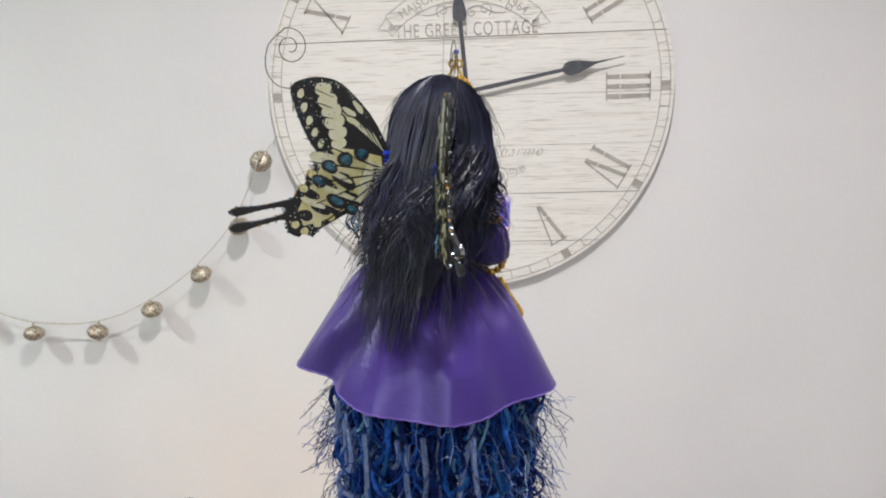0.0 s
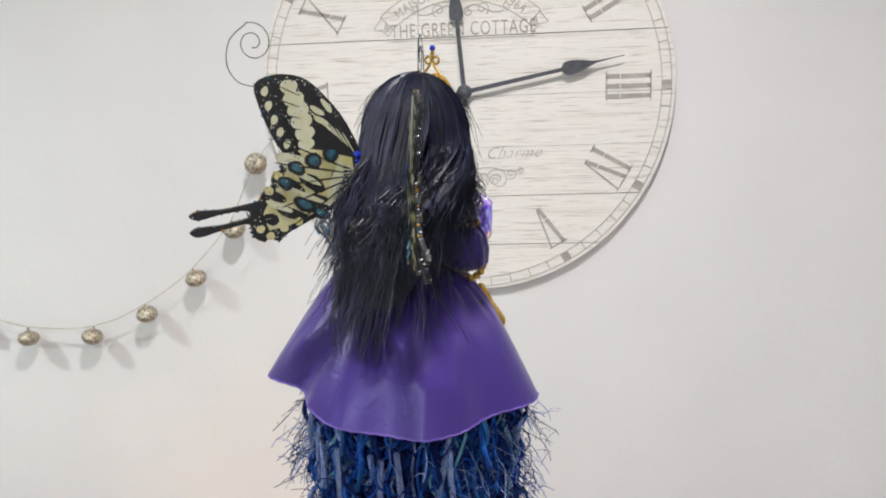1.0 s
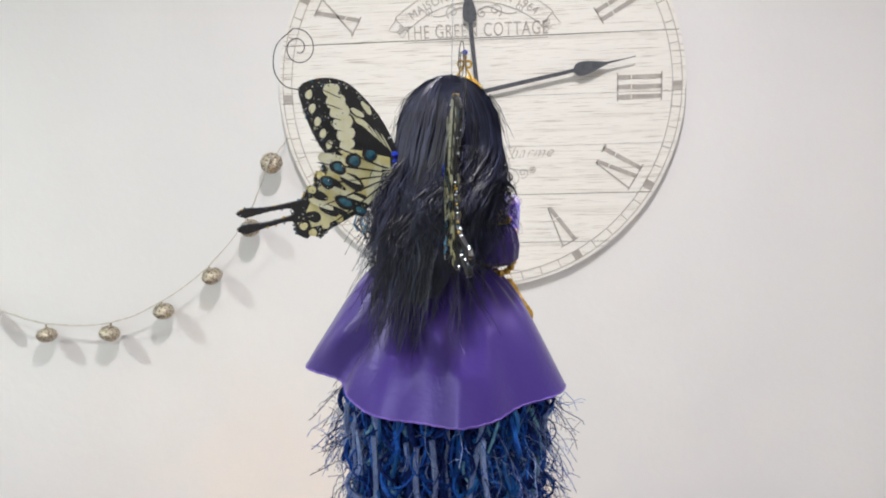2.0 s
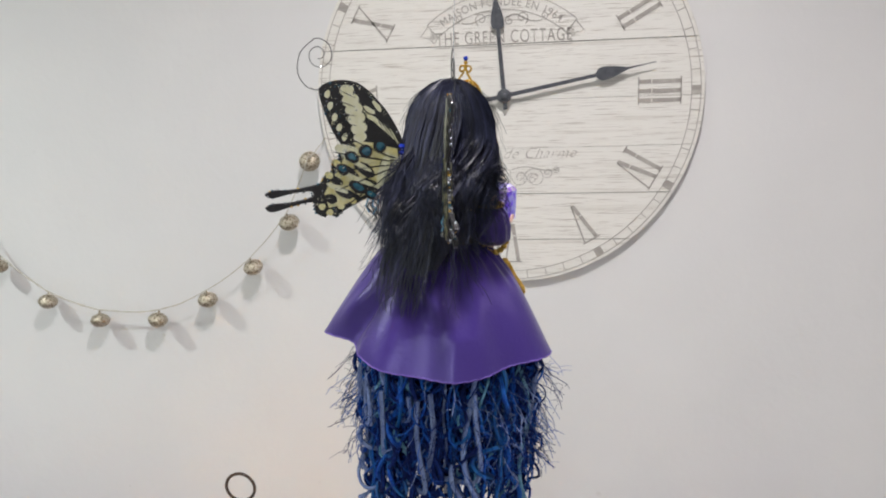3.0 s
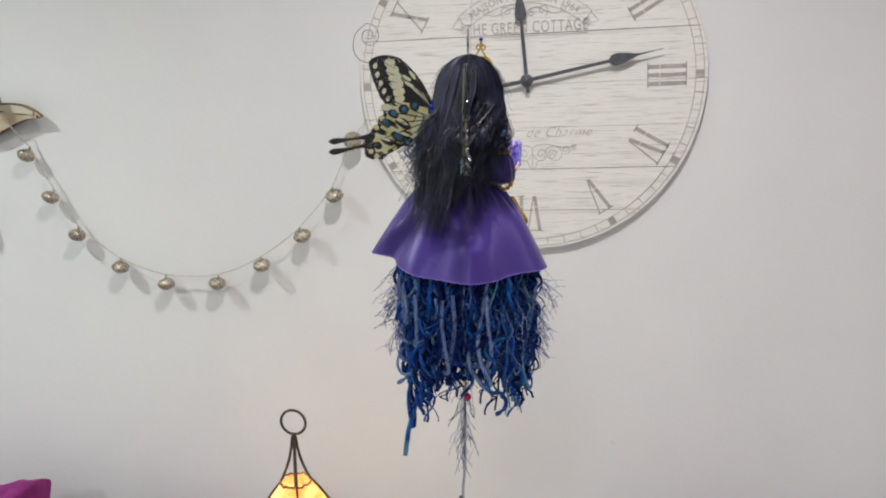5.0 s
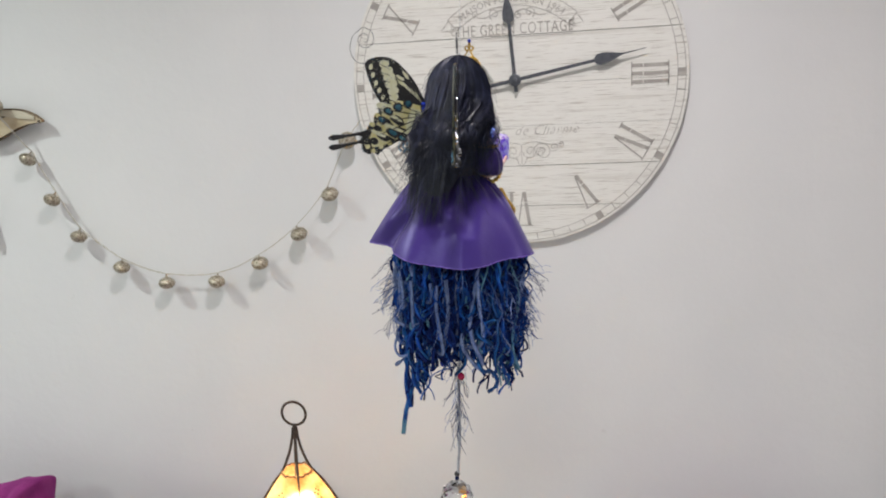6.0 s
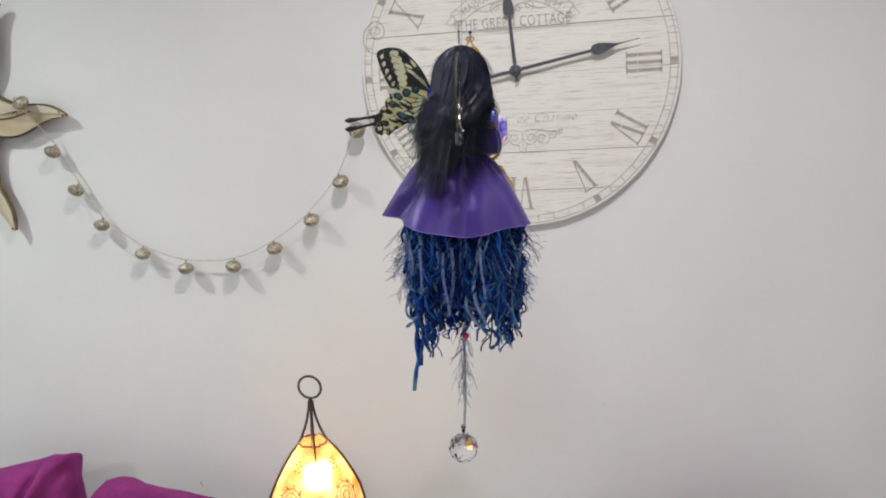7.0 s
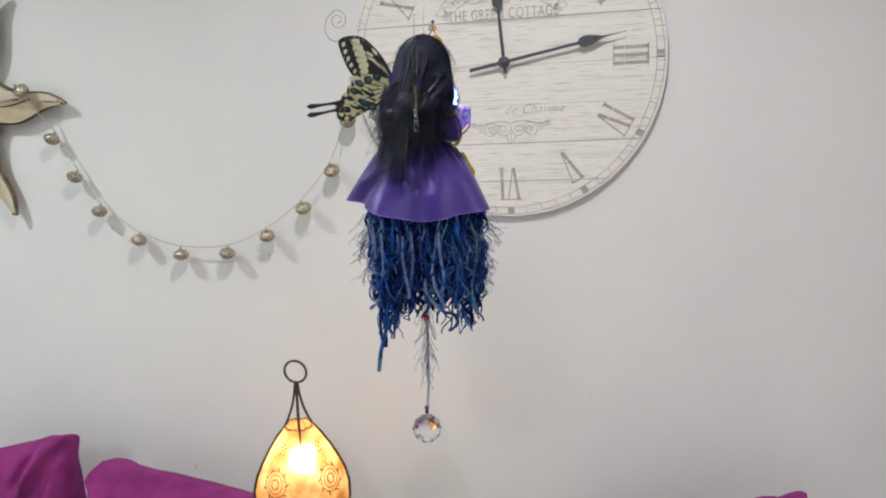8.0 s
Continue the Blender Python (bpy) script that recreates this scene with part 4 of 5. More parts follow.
def fairy():
    rnd = random.Random(11)
    b = Build()
    # head, neck, bust
    b.ball((0, 0.002, -0.034), 0.0165, SKIN, 14, (0.88, 0.98, 1.18))
    b.ball((0, 0.0175, -0.037), 0.0028, SKIN, 6, (0.8, 1, 1.5))
    b.lathe([(0.0065, -0.046), (0.0062, -0.056), (0.0075, -0.060)], SKIN, 16, (0, -0.001))
    b.lathe([(0.0078, -0.0545), (0.0086, -0.0560), (0.0078, -0.0580)], GOLD, 16, (0, -0.001))
    rings = []
    for z, rx, ry in ((-0.058, 0.008, 0.007), (-0.061, 0.018, 0.009), (-0.066, 0.0225, 0.0115), (-0.072, 0.0215, 0.0135), (-0.078, 0.019, 0.0135)):
        rings.append([(rx * math.cos(2 * math.pi * j / 28), ry * math.sin(2 * math.pi * j / 28), z) for j in range(28)])
    b.loft(rings, SKIN)
    rings = []
    for z, rx, ry in ((-0.074, 0.0208, 0.0145), (-0.080, 0.0200, 0.0150), (-0.092, 0.0155, 0.0125), (-0.104, 0.0125, 0.0110), (-0.114, 0.0145, 0.0125)):
        rings.append([(rx * math.cos(2 * math.pi * j / 28), ry * math.sin(2 * math.pi * j / 28), z) for j in range(28)])
    b.loft(rings, BODICE)
    for k in range(40):
        a = 2 * math.pi * k / 40
        b.ball((0.0212 * math.cos(a), 0.0148 * math.sin(a), -0.0755 + 0.0012 * math.sin(k * 2.2)), 0.0013, GOLD, 4)
    # upper arms, puffed sleeves, forearms and open palms
    for s in (-0.87, 0.87):
        b.tube([(s * 0.0205, 0, -0.064), (s * 0.0255, 0.000, -0.072), (s * 0.0265, 0.000, -0.080)], 0.0058, SKIN, 12)
        rings = []
        path = [((0.0255, 0.000, -0.074), 0.0078), ((0.0268, 0.0005, -0.078), 0.0102), ((0.0272, 0.001, -0.085), 0.0112), ((0.0268, 0.003, -0.092), 0.0104), ((0.0258, 0.0065, -0.0955), 0.0078)]
        for (x, y, z), r in path:
            rings.append([(s * x + r * (1 + 0.05 * math.sin(7 * 2 * math.pi * j / 56 + 1.9 * math.sin(4 * math.pi * j / 56) + 90 * z)) * math.cos(2 * math.pi * j / 56), y + r * (1 + 0.05 * math.sin(7 * 2 * math.pi * j / 56 + 1.9 * math.sin(4 * math.pi * j / 56) + 90 * z)) * math.sin(2 * math.pi * j / 56), z) for j in range(56)])
        b.loft(rings, SATIN)
        for k in range(16):
            a = 2 * math.pi * k / 16
            b.ball((s * 0.0255 + 0.0078 * math.cos(a), 0.0085 + 0.002 * math.sin(a), -0.0945 + 0.0065 * math.sin(a)), 0.0019, GOLD, 4)
            b.ball((s * 0.0255 + 0.0082 * math.cos(a), 0.0 + 0.0082 * math.sin(a), -0.0735), 0.0014, GOLD, 4)
        b.tube([(s * 0.0258, 0.005, -0.0935), (s * 0.0235, 0.015, -0.0945), (s * 0.0205, 0.024, -0.0935), (s * 0.0175, 0.030, -0.0925)], 0.0046, SKIN, 12, lambda t: 1 - 0.3 * t)
        b.ball((s * 0.0150, 0.0340, -0.0925), 0.0050, SKIN, 8, (1.1, 1.3, 0.5))
        for k in range(4):
            x = s * (0.0175 - 0.0028 * k)
            b.tube([(x, 0.037, -0.0925), (x - s * 0.001, 0.042, -0.0922), (x - s * 0.002, 0.0465, -0.0905)], 0.0012, SKIN, 6)
            b.ball((x - s * 0.0021, 0.0468, -0.0903), 0.0010, CLAY_RED, 4)
        b.tube([(s * 0.019, 0.032, -0.092), (s * 0.0215, 0.036, -0.089), (s * 0.0215, 0.039, -0.086)], 0.0013, SKIN, 6)
        # pointed ear
        b.tube([(s * 0.0140, 0.000, -0.036), (s * 0.0185, -0.003, -0.031), (s * 0.0220, -0.007, -0.024)], 0.0034, SKIN, 8, lambda t: 1 - 0.85 * t)
    # tiara
    for k in range(2):
        pts = []
        for i in range(21):
            a = radians(-75 + 7.5 * i)
            z = -0.0215 + (0.0115 - 0.004 * k) * max(0, math.cos(a * 1.15)) ** 2.4
            pts.append((0.0150 * math.sin(a), 0.001 + 0.0165 * math.cos(a), z))
        b.tube(pts, 0.0008, GOLD, 5)
    for i in range(11):
        a = radians(-50 + 10 * i)
        zt = -0.0215 + 0.0115 * max(0, math.cos(a * 1.15)) ** 2.4
        b.tube([(0.0150 * math.sin(a), 0.001 + 0.0165 * math.cos(a), -0.0215), (0.0150 * math.sin(a + 0.08), 0.001 + 0.0165 * math.cos(a + 0.08), zt)], 0.0007, GOLD, 5)
        b.ball((0.0152 * math.sin(a), 0.001 + 0.0168 * math.cos(a), -0.0212), 0.0014, GOLD, 4)
    # curled finial of the tiara with its blue bead
    for e in (-1, 1):
        b.tube([(e * 0.0062, 0.0120, -0.0150), (e * 0.0040, 0.0128, -0.0095), (e * 0.0012, 0.0132, -0.0060), (e * 0.0004, 0.0133, -0.0035)], 0.0006, GOLD, 6)
        b.tube([(e * 0.0003 + e * 0.0016 * (1 - math.cos(a)), 0.0133, -0.0036 + 0.0016 * math.sin(a)) for a in (radians(30 * k) for k in range(11))], 0.0006, GOLD, 6)
    b.tube([(0, 0.0133, -0.0040), (0, 0.0134, -0.0010), (0, 0.0134, 0.0008)], 0.0007, GOLD, 6)
    b.ball((0, 0.0136, -0.0004), 0.0011, GOLD, 5)
    b.ball((0, 0.0134, 0.0018), 0.0014, BLUE_GEM, 6)
    b.tube([(0, 0, -0.0078), (0.0004, 0, -0.0095), (0, 0, -0.0125)], 0.0004, WIRE, 6)
    # hair: an inner cap and long loose locks
    rings = []
    for z, rx, ry, cy in ((-0.0125, 0.002, 0.002, -0.002), (-0.0155, 0.0100, 0.0090, -0.002), (-0.022, 0.0165, 0.0145, -0.002), (-0.032, 0.0208, 0.0175, -0.003), (-0.046, 0.0215, 0.0165, -0.007), (-0.064, 0.0215, 0.0125, -0.018), (-0.084, 0.0195, 0.0090, -0.025), (-0.098, 0.0145, 0.0065, -0.029), (-0.108, 0.008, 0.003, -0.032)):
        rings.append([(rx * math.cos(2 * math.pi * j / 40), cy + ry * math.sin(2 * math.pi * j / 40) * (0.35 if math.sin(2 * math.pi * j / 40) > 0 and z < -0.02 else 1), z) for j in range(40)])
    b.loft(rings, HAIR)
    for k in range(100):
        a = rnd.uniform(-math.pi, math.pi)
        if abs(a) < 0.8:
            a += math.copysign(0.8, a)
        length = rnd.uniform(0.058, 0.098) * (0.74 + 0.26 * (1 - abs(math.sin(a)))) if math.cos(a) < -0.2 else rnd.uniform(0.045, 0.070)
        wav, ph, fr = rnd.uniform(0.0012, 0.0050), rnd.uniform(0, 6.3), rnd.uniform(7, 19)
        spread, pull, tip = rnd.gauss(-0.0015, 0.0075), rnd.uniform(0.6, 1.3), rnd.uniform(0.2, 0.7)
        for m in range(30):
            aa = a + rnd.gauss(0, 0.13)
            sx, sy = math.sin(aa), math.cos(aa)
            back = max(0.0, -sy)
            lift = rnd.uniform(0.0, 0.0022)
            ln = length * rnd.uniform(0.62, 1.08)
            ox, oy = rnd.gauss(0, 0.0016), rnd.gauss(0, 0.0016)
            pts = []
            for i in range(7):
                q = i / 7 * math.pi / 2
                e = math.sin(q) * (1 + lift * 40)
                pts.append((sx * 0.0232 * e, -0.002 + sy * 0.0200 * e, -0.0105 - 0.027 * (1 - math.cos(q)) + lift * math.cos(q)))
            part_to = 0.0
            if 1.0 < abs(aa) < 2.15:
                part_to = math.copysign(0.55 if abs(aa) > 1.45 else -0.40, aa)
            for i in range(15):
                q = i / 14
                ease = min(1.0, q * 1.7)
                ab = aa + part_to * ease * ease * (3 - 2 * ease)
                sx, sy = math.sin(ab), math.cos(ab)
                back = max(0.0, -sy)
                close = 1 - tip * q * q
                kink = 0.0020 * q * noise.noise((k * 3.1 + m * 0.05, q * 7.0, 0.5))
                x = kink + sx * (0.0232 + 0.0010 * q + lift) * (1 - 0.02 * q - 0.55 * q * q * back) + spread * q + ox * q * close + wav * math.sin(ph + fr * q) * q
                y = -0.002 + sy * 0.0207 - back * 0.027 * pull * q ** 0.9 - 0.005 * (1 - back) * q + oy * q * close + wav * math.cos(ph + fr * 0.8 * q) * q
                pts.append((x, y, -0.0375 - (ln - 0.006) * q))
            b.tube(pts, rnd.uniform(0.00014, 0.00032), HAIR, 3, lambda t: 1 - 0.7 * t * t)
    # wavy tendrils over the back
    for k in range(90):
        x0 = rnd.uniform(-0.019, 0.019)
        z0, z1 = rnd.uniform(-0.0125, -0.020), rnd.uniform(-0.098, -0.128)
        amp, ph, fr = rnd.uniform(0.001, 0.0035), rnd.uniform(0, 6.3), rnd.uniform(5, 11)
        pts = []
        for i in range(18):
            q = i / 17
            z = z0 + (z1 - z0) * q
            dep = 0.0222 + 0.028 * min(1, max(0, (-z - 0.03) / 0.09)) ** 0.9
            dome = math.sqrt(max(0.0, 1 - (min(1.0, max(0.0, (z + 0.0375) / 0.0272))) ** 2))
            side = x0 / 0.0232 * 0.9
            round_off = math.sqrt(1 - side * side) if z > -0.06 else 1.0
            pts.append((x0 * dome * (1 - 0.35 * q) + amp * q * math.sin(ph + fr * q), -dep * dome * (round_off + (1 - round_off) * min(1.0, q * 1.5)) - 0.002 + amp * 0.7 * q * math.cos(ph + fr * q), z))
        b.tube(pts, rnd.uniform(0.0002, 0.0005), HAIR, 4, lambda t: 1 - 0.7 * t * t)
    for k in range(150):
        a, q = rnd.uniform(0, 2 * math.pi), rnd.uniform(0.15, 1.0)
        p = Vector((math.sin(a) * 0.0238 * math.sin(q * 1.57), -0.002 + math.cos(a) * 0.0206 * math.sin(q * 1.57), -0.0085 - 0.027 * (1 - math.cos(q * 1.57))))
        d = Vector((math.sin(a) * math.cos(q), math.cos(a) * math.cos(q), -0.9 * q)).normalized()
        pts = [p]
        for i in range(7):
            d = (d + Vector((rnd.gauss(0, 0.16), rnd.gauss(0, 0.16), -0.24))).normalized()
            pts.append(pts[-1] + d * 0.0030)
        b.tube(pts, 0.00010, HAIR, 3)
    for k in range(200):
        a = rnd.uniform(1.2, 2 * math.pi - 1.2)
        sx, sy = math.sin(a), math.cos(a)
        base = Vector((sx * 0.021, -0.004 + sy * 0.018 - 0.018, -rnd.uniform(0.055, 0.10)))
        pts = [base]
        d = Vector((sx * 0.5, sy * 0.8, -1.5)).normalized()
        for i in range(7):
            d = (d + Vector((rnd.gauss(0, 0.22), rnd.gauss(0, 0.22), -0.12))).normalized()
            pts.append(pts[-1] + d * 0.0045)
        b.tube(pts, 0.00013, HAIR, 3)
    # satin overskirt, open at the front
    na, ns = 170, 36
    span = 148

    def skirt(phi, s, inset=0.0):
        c = math.cos(phi)
        lob = 0.040 * math.sin(4 * phi + 0.6) + 0.045 * math.sin(7 * phi + 2.0)
        side = math.sin(phi) ** 2
        rim = 0.0565 * (1 + 0.07 * side) * (1 + lob * s)
        pucker = 0.0016 * math.sin(23 * phi + 2 * math.sin(3 * phi)) * max(0, 1 - s * 2.4)
        dent = -0.006 * math.exp(-((phi - 0.75) / 0.14) ** 2) * math.sin(math.pi * min(1, s * 1.5)) - 0.004 * math.exp(-((phi + 0.5) / 0.18) ** 2) * math.sin(math.pi * s)
        ridge = 0.0020 * (1 - 2 * abs(noise.noise((phi * 1.9 + 3.3, s * 0.9, 0.3)))) * s ** 0.7 + 0.0012 * noise.noise((phi * 3.0, s * 1.6, 2.0)) * s
        ridge += 0.0006 * math.sin(8 * phi + 2.4 * math.sin(1.5 * phi) + 1.6 * s) * s * (1 - 0.45 * s)
        swirl = phi - 0.42 - 0.55 * (s - 0.35) + 1.2 * (s - 0.35) ** 2
        ridge += (0.0080 * math.exp(-(swirl / 0.16) ** 2) - 0.0066 * math.exp(-((swirl + 0.27) / 0.12) ** 2)) * math.exp(-((s - 0.34) / 0.20) ** 2)
        fold = phi + 0.62 + 0.30 * (s - 0.5)
        ridge += (0.0048 * math.exp(-(fold / 0.14) ** 2) - 0.0030 * math.exp(-((fold - 0.24) / 0.11) ** 2)) * math.exp(-((s - 0.62) / 0.30) ** 2)
        r = 0.0140 + (rim - 0.0150) * s ** (0.45 + 0.15 * math.sin(phi)) + pucker + dent + ridge - inset
        drop = 0.1505 - 0.003 * side + 0.003 * math.sin(3 * phi) + 0.0075 * max(0.0, math.sin(phi)) ** 2
        if abs(phi) > radians(120):
            drop += 0.008 * (abs(phi) - radians(120)) / radians(28)
        z = -0.0965 - (drop - 0.0965) * s ** 0.96
        return Vector((r * math.sin(phi) - 0.004 * s, -r * c - 0.005 * s, z))
    rings = [[skirt(radians(-span + 2 * span * j / na), i / ns) for j in range(na + 1)] for i in range(ns + 1)]
    rings += [[skirt(radians(-span + 2 * span * j / na), i / ns, 0.0011) for j in range(na + 1)] for i in range(ns, -1, -1)]
    b.loft(rings, SATIN, closed=False)
    b.tube([skirt(radians(-span + 2 * span * j / 160), 1.0, 0.0004) + Vector((0, 0, 0.00015 * math.sin(j * 1.9))) for j in range(161)], 0.0006, HEM, 5)
    for s in (-1, 1):
        for row in (0, 1):
            pts = [skirt(s * radians(span - 2 - 2.4 * math.sin(i * 0.95 + row * math.pi)), 0.08 + 0.92 * i / 70, -0.0012) for i in range(71)]
            b.tube(pts, 0.0010, GOLD, 5)
        for k in range(9):
            p = skirt(s * radians(span - 6 - 1.6 * k), 0.22 + 0.03 * k, -0.0022)
            b.ball(p, 0.0026, GOLD, 5, (1, 0.6, 1.4))
            b.ball(p + Vector((-s * 0.004, 0.002, -0.004)), 0.0024, GOLD, 5, (1.3, 0.6, 0.9))
    b.tube([(0.0148 * math.cos(2 * math.pi * i / 24), 0.0130 * math.sin(2 * math.pi * i / 24), -0.0975) for i in range(25)], 0.0018, SATIN, 6)
    # yarn skirt beneath
    rings = []
    for z, r in ((-0.110, 0.014), (-0.135, 0.030), (-0.160, 0.034), (-0.185, 0.027), (-0.205, 0.014)):
        rings.append([(r * (1 + 0.12 * math.sin(5 * 2 * math.pi * j / 32 + z * 60)) * math.cos(2 * math.pi * j / 32), r * (1 + 0.12 * math.sin(5 * 2 * math.pi * j / 32 + z * 60)) * math.sin(2 * math.pi * j / 32), z) for j in range(32)])
    b.loft(rings, YARN[0])
    for k in range(430):
        a = rnd.uniform(0, 2 * math.pi)
        bunch = 0.5 + 0.5 * math.sin(3 * a + 0.9)
        rr = rnd.uniform(0.62, 1.0)
        tone = rnd.choices(range(5), (42, 32, 9, 5, 12))[0]
        low = max(-0.262, -0.210 - 0.045 * bunch + rnd.gauss(0, 0.014))
        curl = rnd.choice((0.12, 0.35, 0.7, 1.0))
        turn = rnd.gauss(0, 0.25)
        p = Vector((0.013 * math.cos(a), 0.013 * math.sin(a), -0.112))
        reach = 0.050 * rr
        pts = [p]
        d = Vector((math.cos(a), math.sin(a), -0.9)).normalized()
        swing = Vector((-math.sin(a), math.cos(a), 0))
        ph, fq = rnd.uniform(0, 6.3), rnd.uniform(0.35, 0.95)
        for i in range(75):
            rad_now = math.hypot(p.x, p.y)
            outw = Vector((p.x, p.y, 0)) / max(rad_now, 1e-5)
            d = d + outw * (0.20 if rad_now < reach else -0.30) + Vector((0, 0, -0.24)) + swing * (curl * math.sin(ph + i * fq) + 0.05 * turn) + outw * curl * 0.6 * math.cos(ph * 1.7 + i * 0.6)
            d.normalize()
            p = p + d * 0.0036
            pts.append(p)
            if p.z < low:
                break
        if rnd.random() < 0.4 and low > -0.232:
            e = pts[-1]
            side2 = swing * rnd.choice((-1, 1))
            up = rnd.uniform(0.012, 0.04)
            for i in range(1, 13):
                t = i / 12
                pts.append(e + side2 * (0.006 * (1 - math.cos(math.pi * t))) + Vector((0, 0, -0.006 * math.sin(math.pi * min(1, t * 1.3)) + up * t * t)))
        b.tube(pts, (rnd.uniform(0.0003, 0.0008) if rnd.random() < 0.8 else rnd.uniform(0.0011, 0.0016)) if tone != 4 else rnd.uniform(0.0007, 0.0016), YARN[tone], 6)
    # looped cords that stand out from the skirt
    for k in range(18):
        a = rnd.uniform(0, 2 * math.pi)
        z0 = rnd.uniform(-0.150, -0.182)
        tone = (2, 3, 2, 1, 2, 0)[k % 6]
        pts = []
        for i in range(26):
            t = i / 25
            aa = a + 0.75 * (t - 0.5) + 0.16 * math.sin(9 * t + k)
            r = 0.046 + 0.005 * math.sin(7 * t + k)
            pts.append((r * math.cos(aa), r * math.sin(aa), z0 - (0.020 + 0.016 * (k % 3)) * math.sin(math.pi * t) ** 0.7 + 0.004 * math.sin(13 * t + k)))
        b.tube(pts, 0.0014, YARN[tone], 6)
    for k in range(9):
        a, z0 = 2 * math.pi * k / 9 + rnd.uniform(-0.25, 0.25), rnd.uniform(-0.145, -0.165)
        pts = []
        for i in range(40):
            t = i / 39
            aa = a + 0.15 * math.sin(10 * t + k) * (0.3 + 0.7 * t) + 0.42 * max(0, t - 0.6) * math.sin(k * 2.3)
            r = 0.044 + 0.006 * math.sin(math.pi * t) + 0.0025 * math.sin(13 * t + k)
            z = z0 - 0.085 * math.sin(min(1, t * 1.25) * math.pi / 2) + 0.05 * max(0, t - 0.7) * (1 + math.sin(k))
            pts.append((r * math.cos(aa), r * math.sin(aa), z))
        b.tube(pts, 0.0013 + 0.0004 * math.sin(k * 1.7), YARN[(3, 2, 4, 2, 1)[k % 5]], 6)
    # eyelash fringe
    for k in range(380):
        a = rnd.choice((0.0, math.pi, rnd.uniform(0, 2 * math.pi))) + rnd.gauss(0, 0.45)
        z = rnd.uniform(-0.154, -0.205)
        r = rnd.uniform(0.036, 0.048)
        p = Vector((r * math.cos(a), r * math.sin(a), z))
        d = Vector((math.cos(a), math.sin(a), rnd.uniform(-1.3, 0.2))).normalized()
        pts = [p]
        for i in range(6):
            d = (d + Vector((rnd.gauss(0, 0.3), rnd.gauss(0, 0.3), -0.22))).normalized()
            pts.append(pts[-1] + d * rnd.uniform(0.003, 0.0068))
        mt = YARN[rnd.choice((0, 0, 1, 2))]
        b.tube(pts, 0.00020, mt, 4)
        for i in (2, 3, 4, 5):
            e = pts[i] + Vector((rnd.gauss(0, 0.004), rnd.gauss(0, 0.004), rnd.uniform(-0.006, 0.002)))
            b.tube([pts[i], (pts[i] + e) / 2 + Vector((0, 0, 0.001)), e], 0.00014, mt, 3)
    # long flat ribbon with a cut end, and a thin fringed cord down to the crystal
    for k, (x, y, zl) in enumerate(((-0.034, -0.022, -0.300), (-0.030, -0.026, -0.283), (-0.038, -0.016, -0.288))):
        b.tube([(x + 0.0035 * math.sin(11 * i / 15 + 2 * k), y + 0.002 * math.cos(9 * i / 15 + k), -0.15 + (zl + 0.15) * i / 15) for i in range(16)], 0.0019 - 0.0003 * k, (YARN[4], YARN[1], YARN[0])[k], 6)
    b.tube([(-0.0375, -0.0238, -0.297), (-0.0380, -0.0238, -0.303), (-0.0390, -0.0238, -0.310)], 0.0024, YARN[3], 4)
    b.tube([(0.0008 * math.sin(i), 0.0008 * math.cos(i * 1.3), -0.22 - 0.128 * i / 12) for i in range(13)], 0.0011, PALE_CORD, 6)
    for k in range(84):
        z = -0.225 - 0.080 * (k / 84) ** 1.1
        d = Vector((rnd.gauss(-0.5, 0.8), rnd.gauss(-0.2, 0.8), -1.8)).normalized()
        pts = [Vector((0, 0, z))]
        for i in range(5):
            d = (d + Vector((rnd.gauss(0, 0.4), rnd.gauss(0, 0.4), -0.45))).normalized()
            pts.append(pts[-1] + d * 0.0050)
        b.tube(pts, 0.00019, YARN[(0, 2, 0)[k % 3]], 4)
    for p, g in (((0.004, -0.030, -0.238), BLUE_GEM), ((0.020, -0.030, -0.2455), RED_GEM), ((-0.012, -0.034, -0.222), BLUE_GEM), ((0.012, -0.036, -0.214), SILVER), ((0.0, 0.038, -0.20), BLUE_GEM), ((-0.018, 0.036, -0.224), RED_GEM)):
        b.ball(p, 0.0028, g, 7)
    for s in (-1, 1):
        wing(b, s)
    ob = part("fairy_doll", b)
    ob.matrix_world = ob.matrix_basis = DOLL_M
    tagged(ob, "hanging fairy doll in purple satin and blue yarn with butterfly wings", "doll")


fairy()


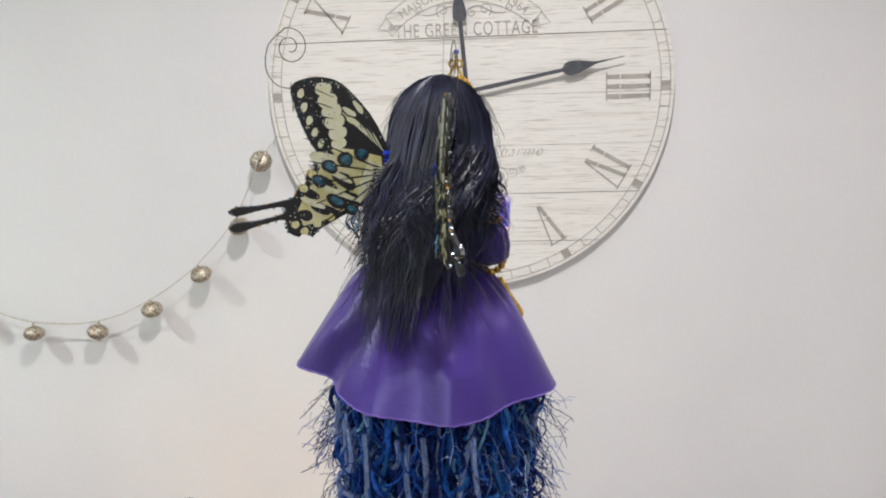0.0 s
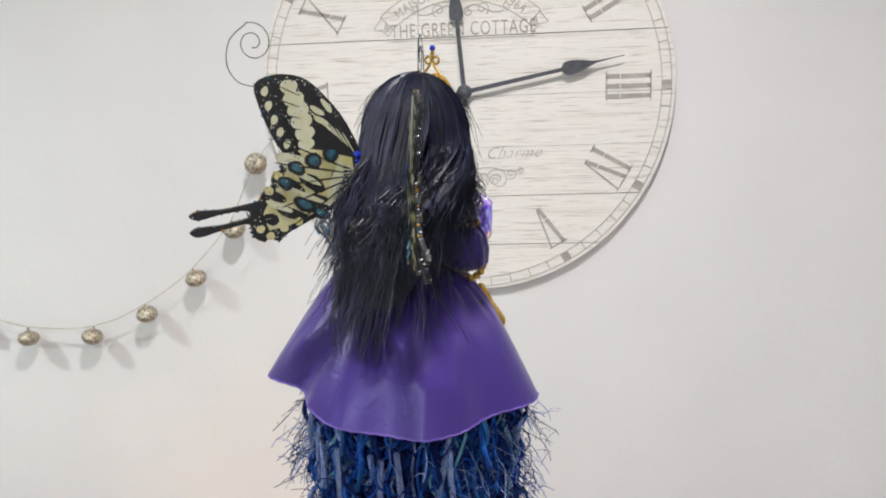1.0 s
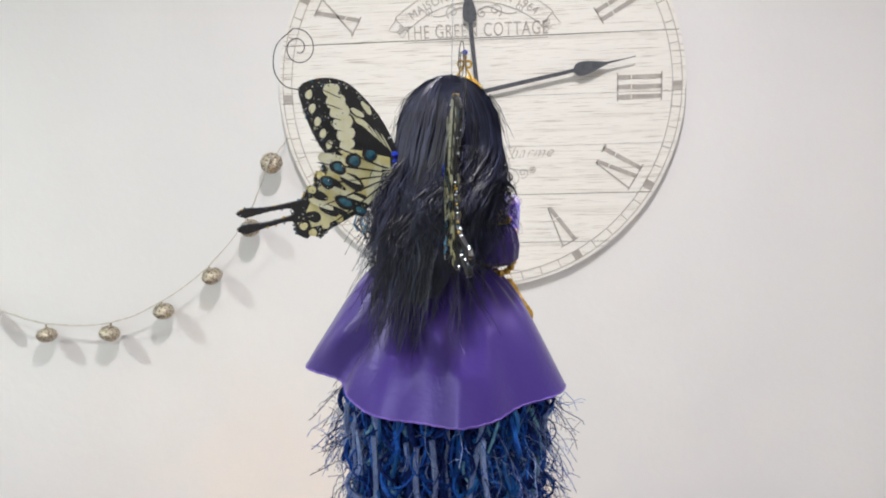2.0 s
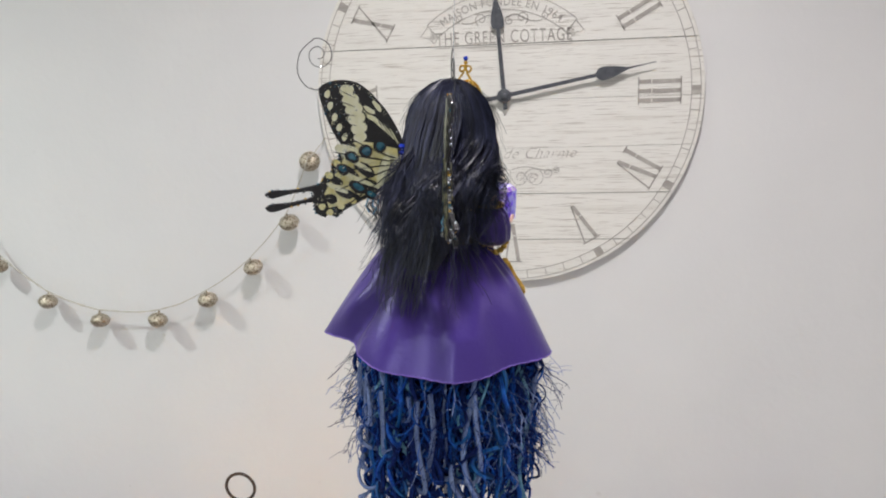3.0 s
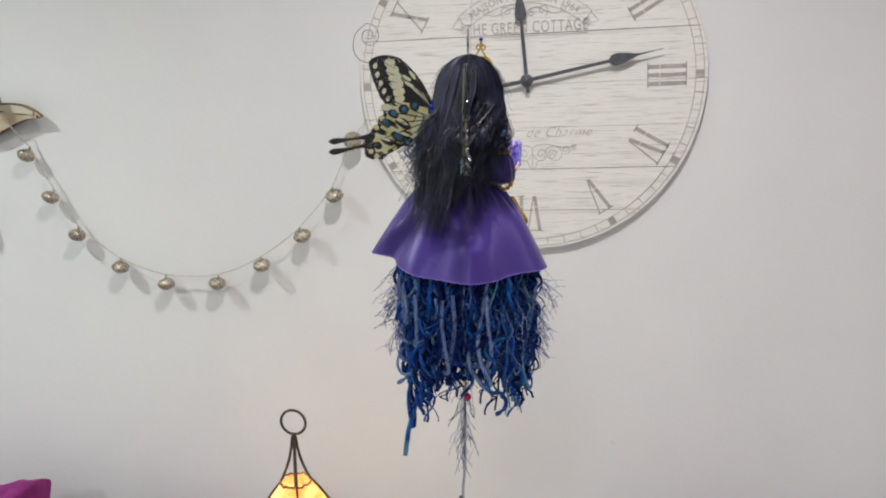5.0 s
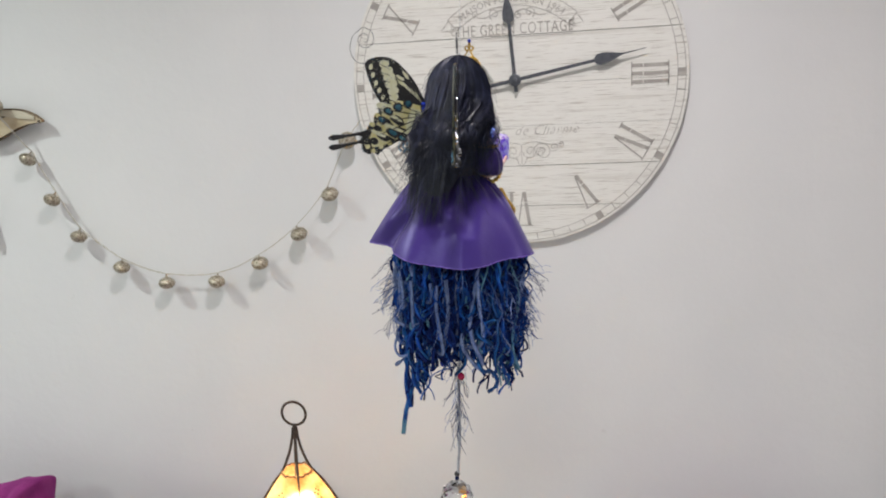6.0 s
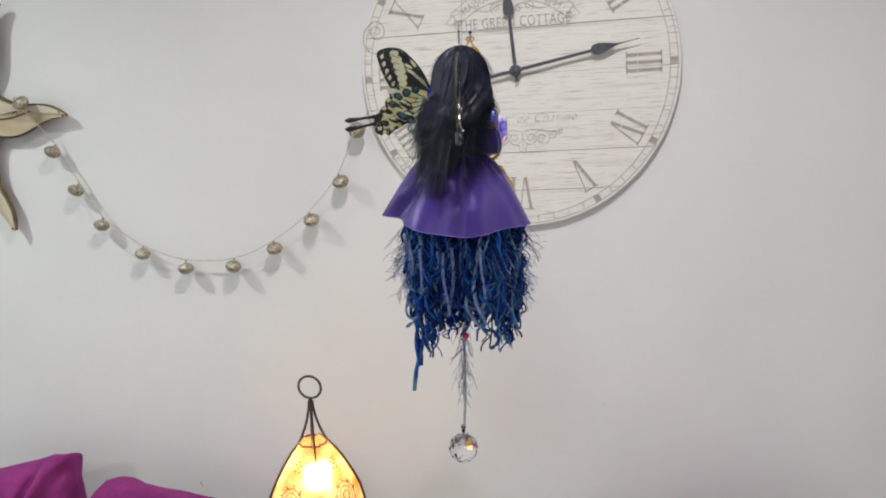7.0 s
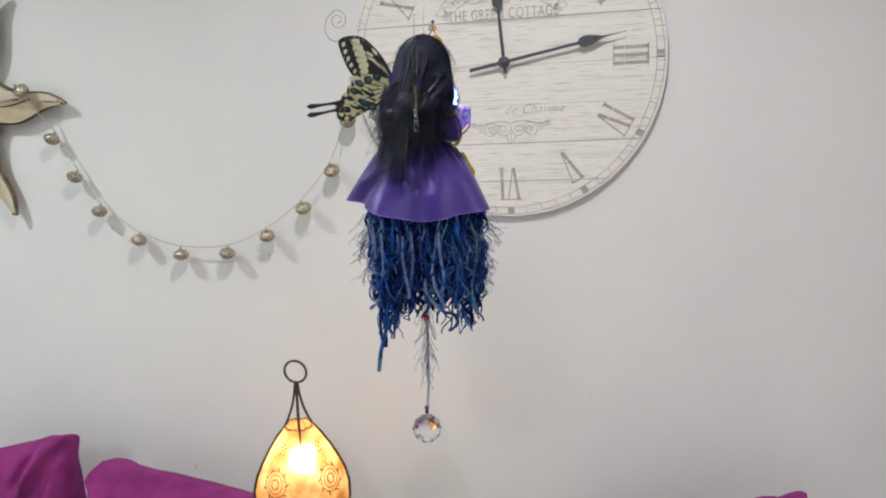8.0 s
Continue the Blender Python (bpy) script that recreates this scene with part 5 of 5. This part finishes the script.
def cake_candle():
    e = empty("cake_candle", DOLL_M @ Matrix.Translation((0.002, 0.0390, -0.0905)), "small glittered purple cake with lit flame candle in doll's palms", "candle")
    b = Build()
    n = 40
    rings = []
    for r, z in ((0.0145, 0.0), (0.0165, 0.002), (0.0168, 0.010), (0.0165, 0.0185), (0.0145, 0.0205), (0.006, 0.0207)):
        rings.append([(r * (1 + 0.05 * noise.noise((j * 0.9, z * 600, 1.0))) * math.cos(2 * math.pi * j / n), r * (1 + 0.05 * noise.noise((j * 0.9, z * 600, 1.0))) * math.sin(2 * math.pi * j / n), z + 0.0006 * noise.noise((j * 1.3, r * 900, 3.0))) for j in range(n)])
    b.loft(rings, CAKE)
    part("cake", b, e, "purple and gold glittered cake")
    b = Build()
    b.lathe([(0.0030, 0.0200), (0.0048, 0.0240), (0.0050, 0.0275), (0.0040, 0.0320), (0.0022, 0.0370), (0.0005, 0.0415)], FLAME, 14)
    part("flame", b, e, "glowing plastic flame")
    return e


cake_candle()

# ---- thread and crystal ----
THREAD = empty("hanging_thread", pose(DX, DY, DZ), "thin clear thread from which the doll hangs", "thread")
b = Build()
b.tube([(0, 0, -0.0080 * SIZE), (0, 0, H - DZ)], 0.0002, SILVER, 5)
part("line", b, THREAD)
b = Build()
b.tube([(0.0035 * math.sin(2 * math.pi * i / 16), 0, H - DZ - 0.004 + 0.0035 * math.cos(2 * math.pi * i / 16)) for i in range(17)], 0.0008, SILVER, 6)
part("hook", b, THREAD)

CRYSTAL = empty("crystal_pendant", pose(DX - 0.002, DY, DZ - 0.345 * SIZE) @ Matrix.Scale(SIZE, 4), "faceted clear glass ball hanging below the doll", "crystal")


def crystal():
    bm = bmesh.new()
    bmesh.ops.create_icosphere(bm, subdivisions=2, radius=0.0137)
    bmesh.ops.translate(bm, verts=bm.verts, vec=(0, 0, -0.0222))
    me = bpy.data.meshes.new("ball")
    bm.to_mesh(me)
    bm.free()
    me.materials.append(GLASS)
    ob = new("ball", me)
    ob.parent = CRYSTAL
    tagged(ob, "faceted clear glass ball")
    b = Build()
    b.ball((0, 0, -0.0015), 0.0024, WIRE, 6)
    b.ball((0, 0, -0.0055), 0.0018, YARN[0], 6)
    b.tube([(0, 0, -0.006), (0, 0, -0.0095)], 0.0010, SILVER, 6)
    part("bead_cap", b, CRYSTAL, "dark bead and silver cap")


crystal()
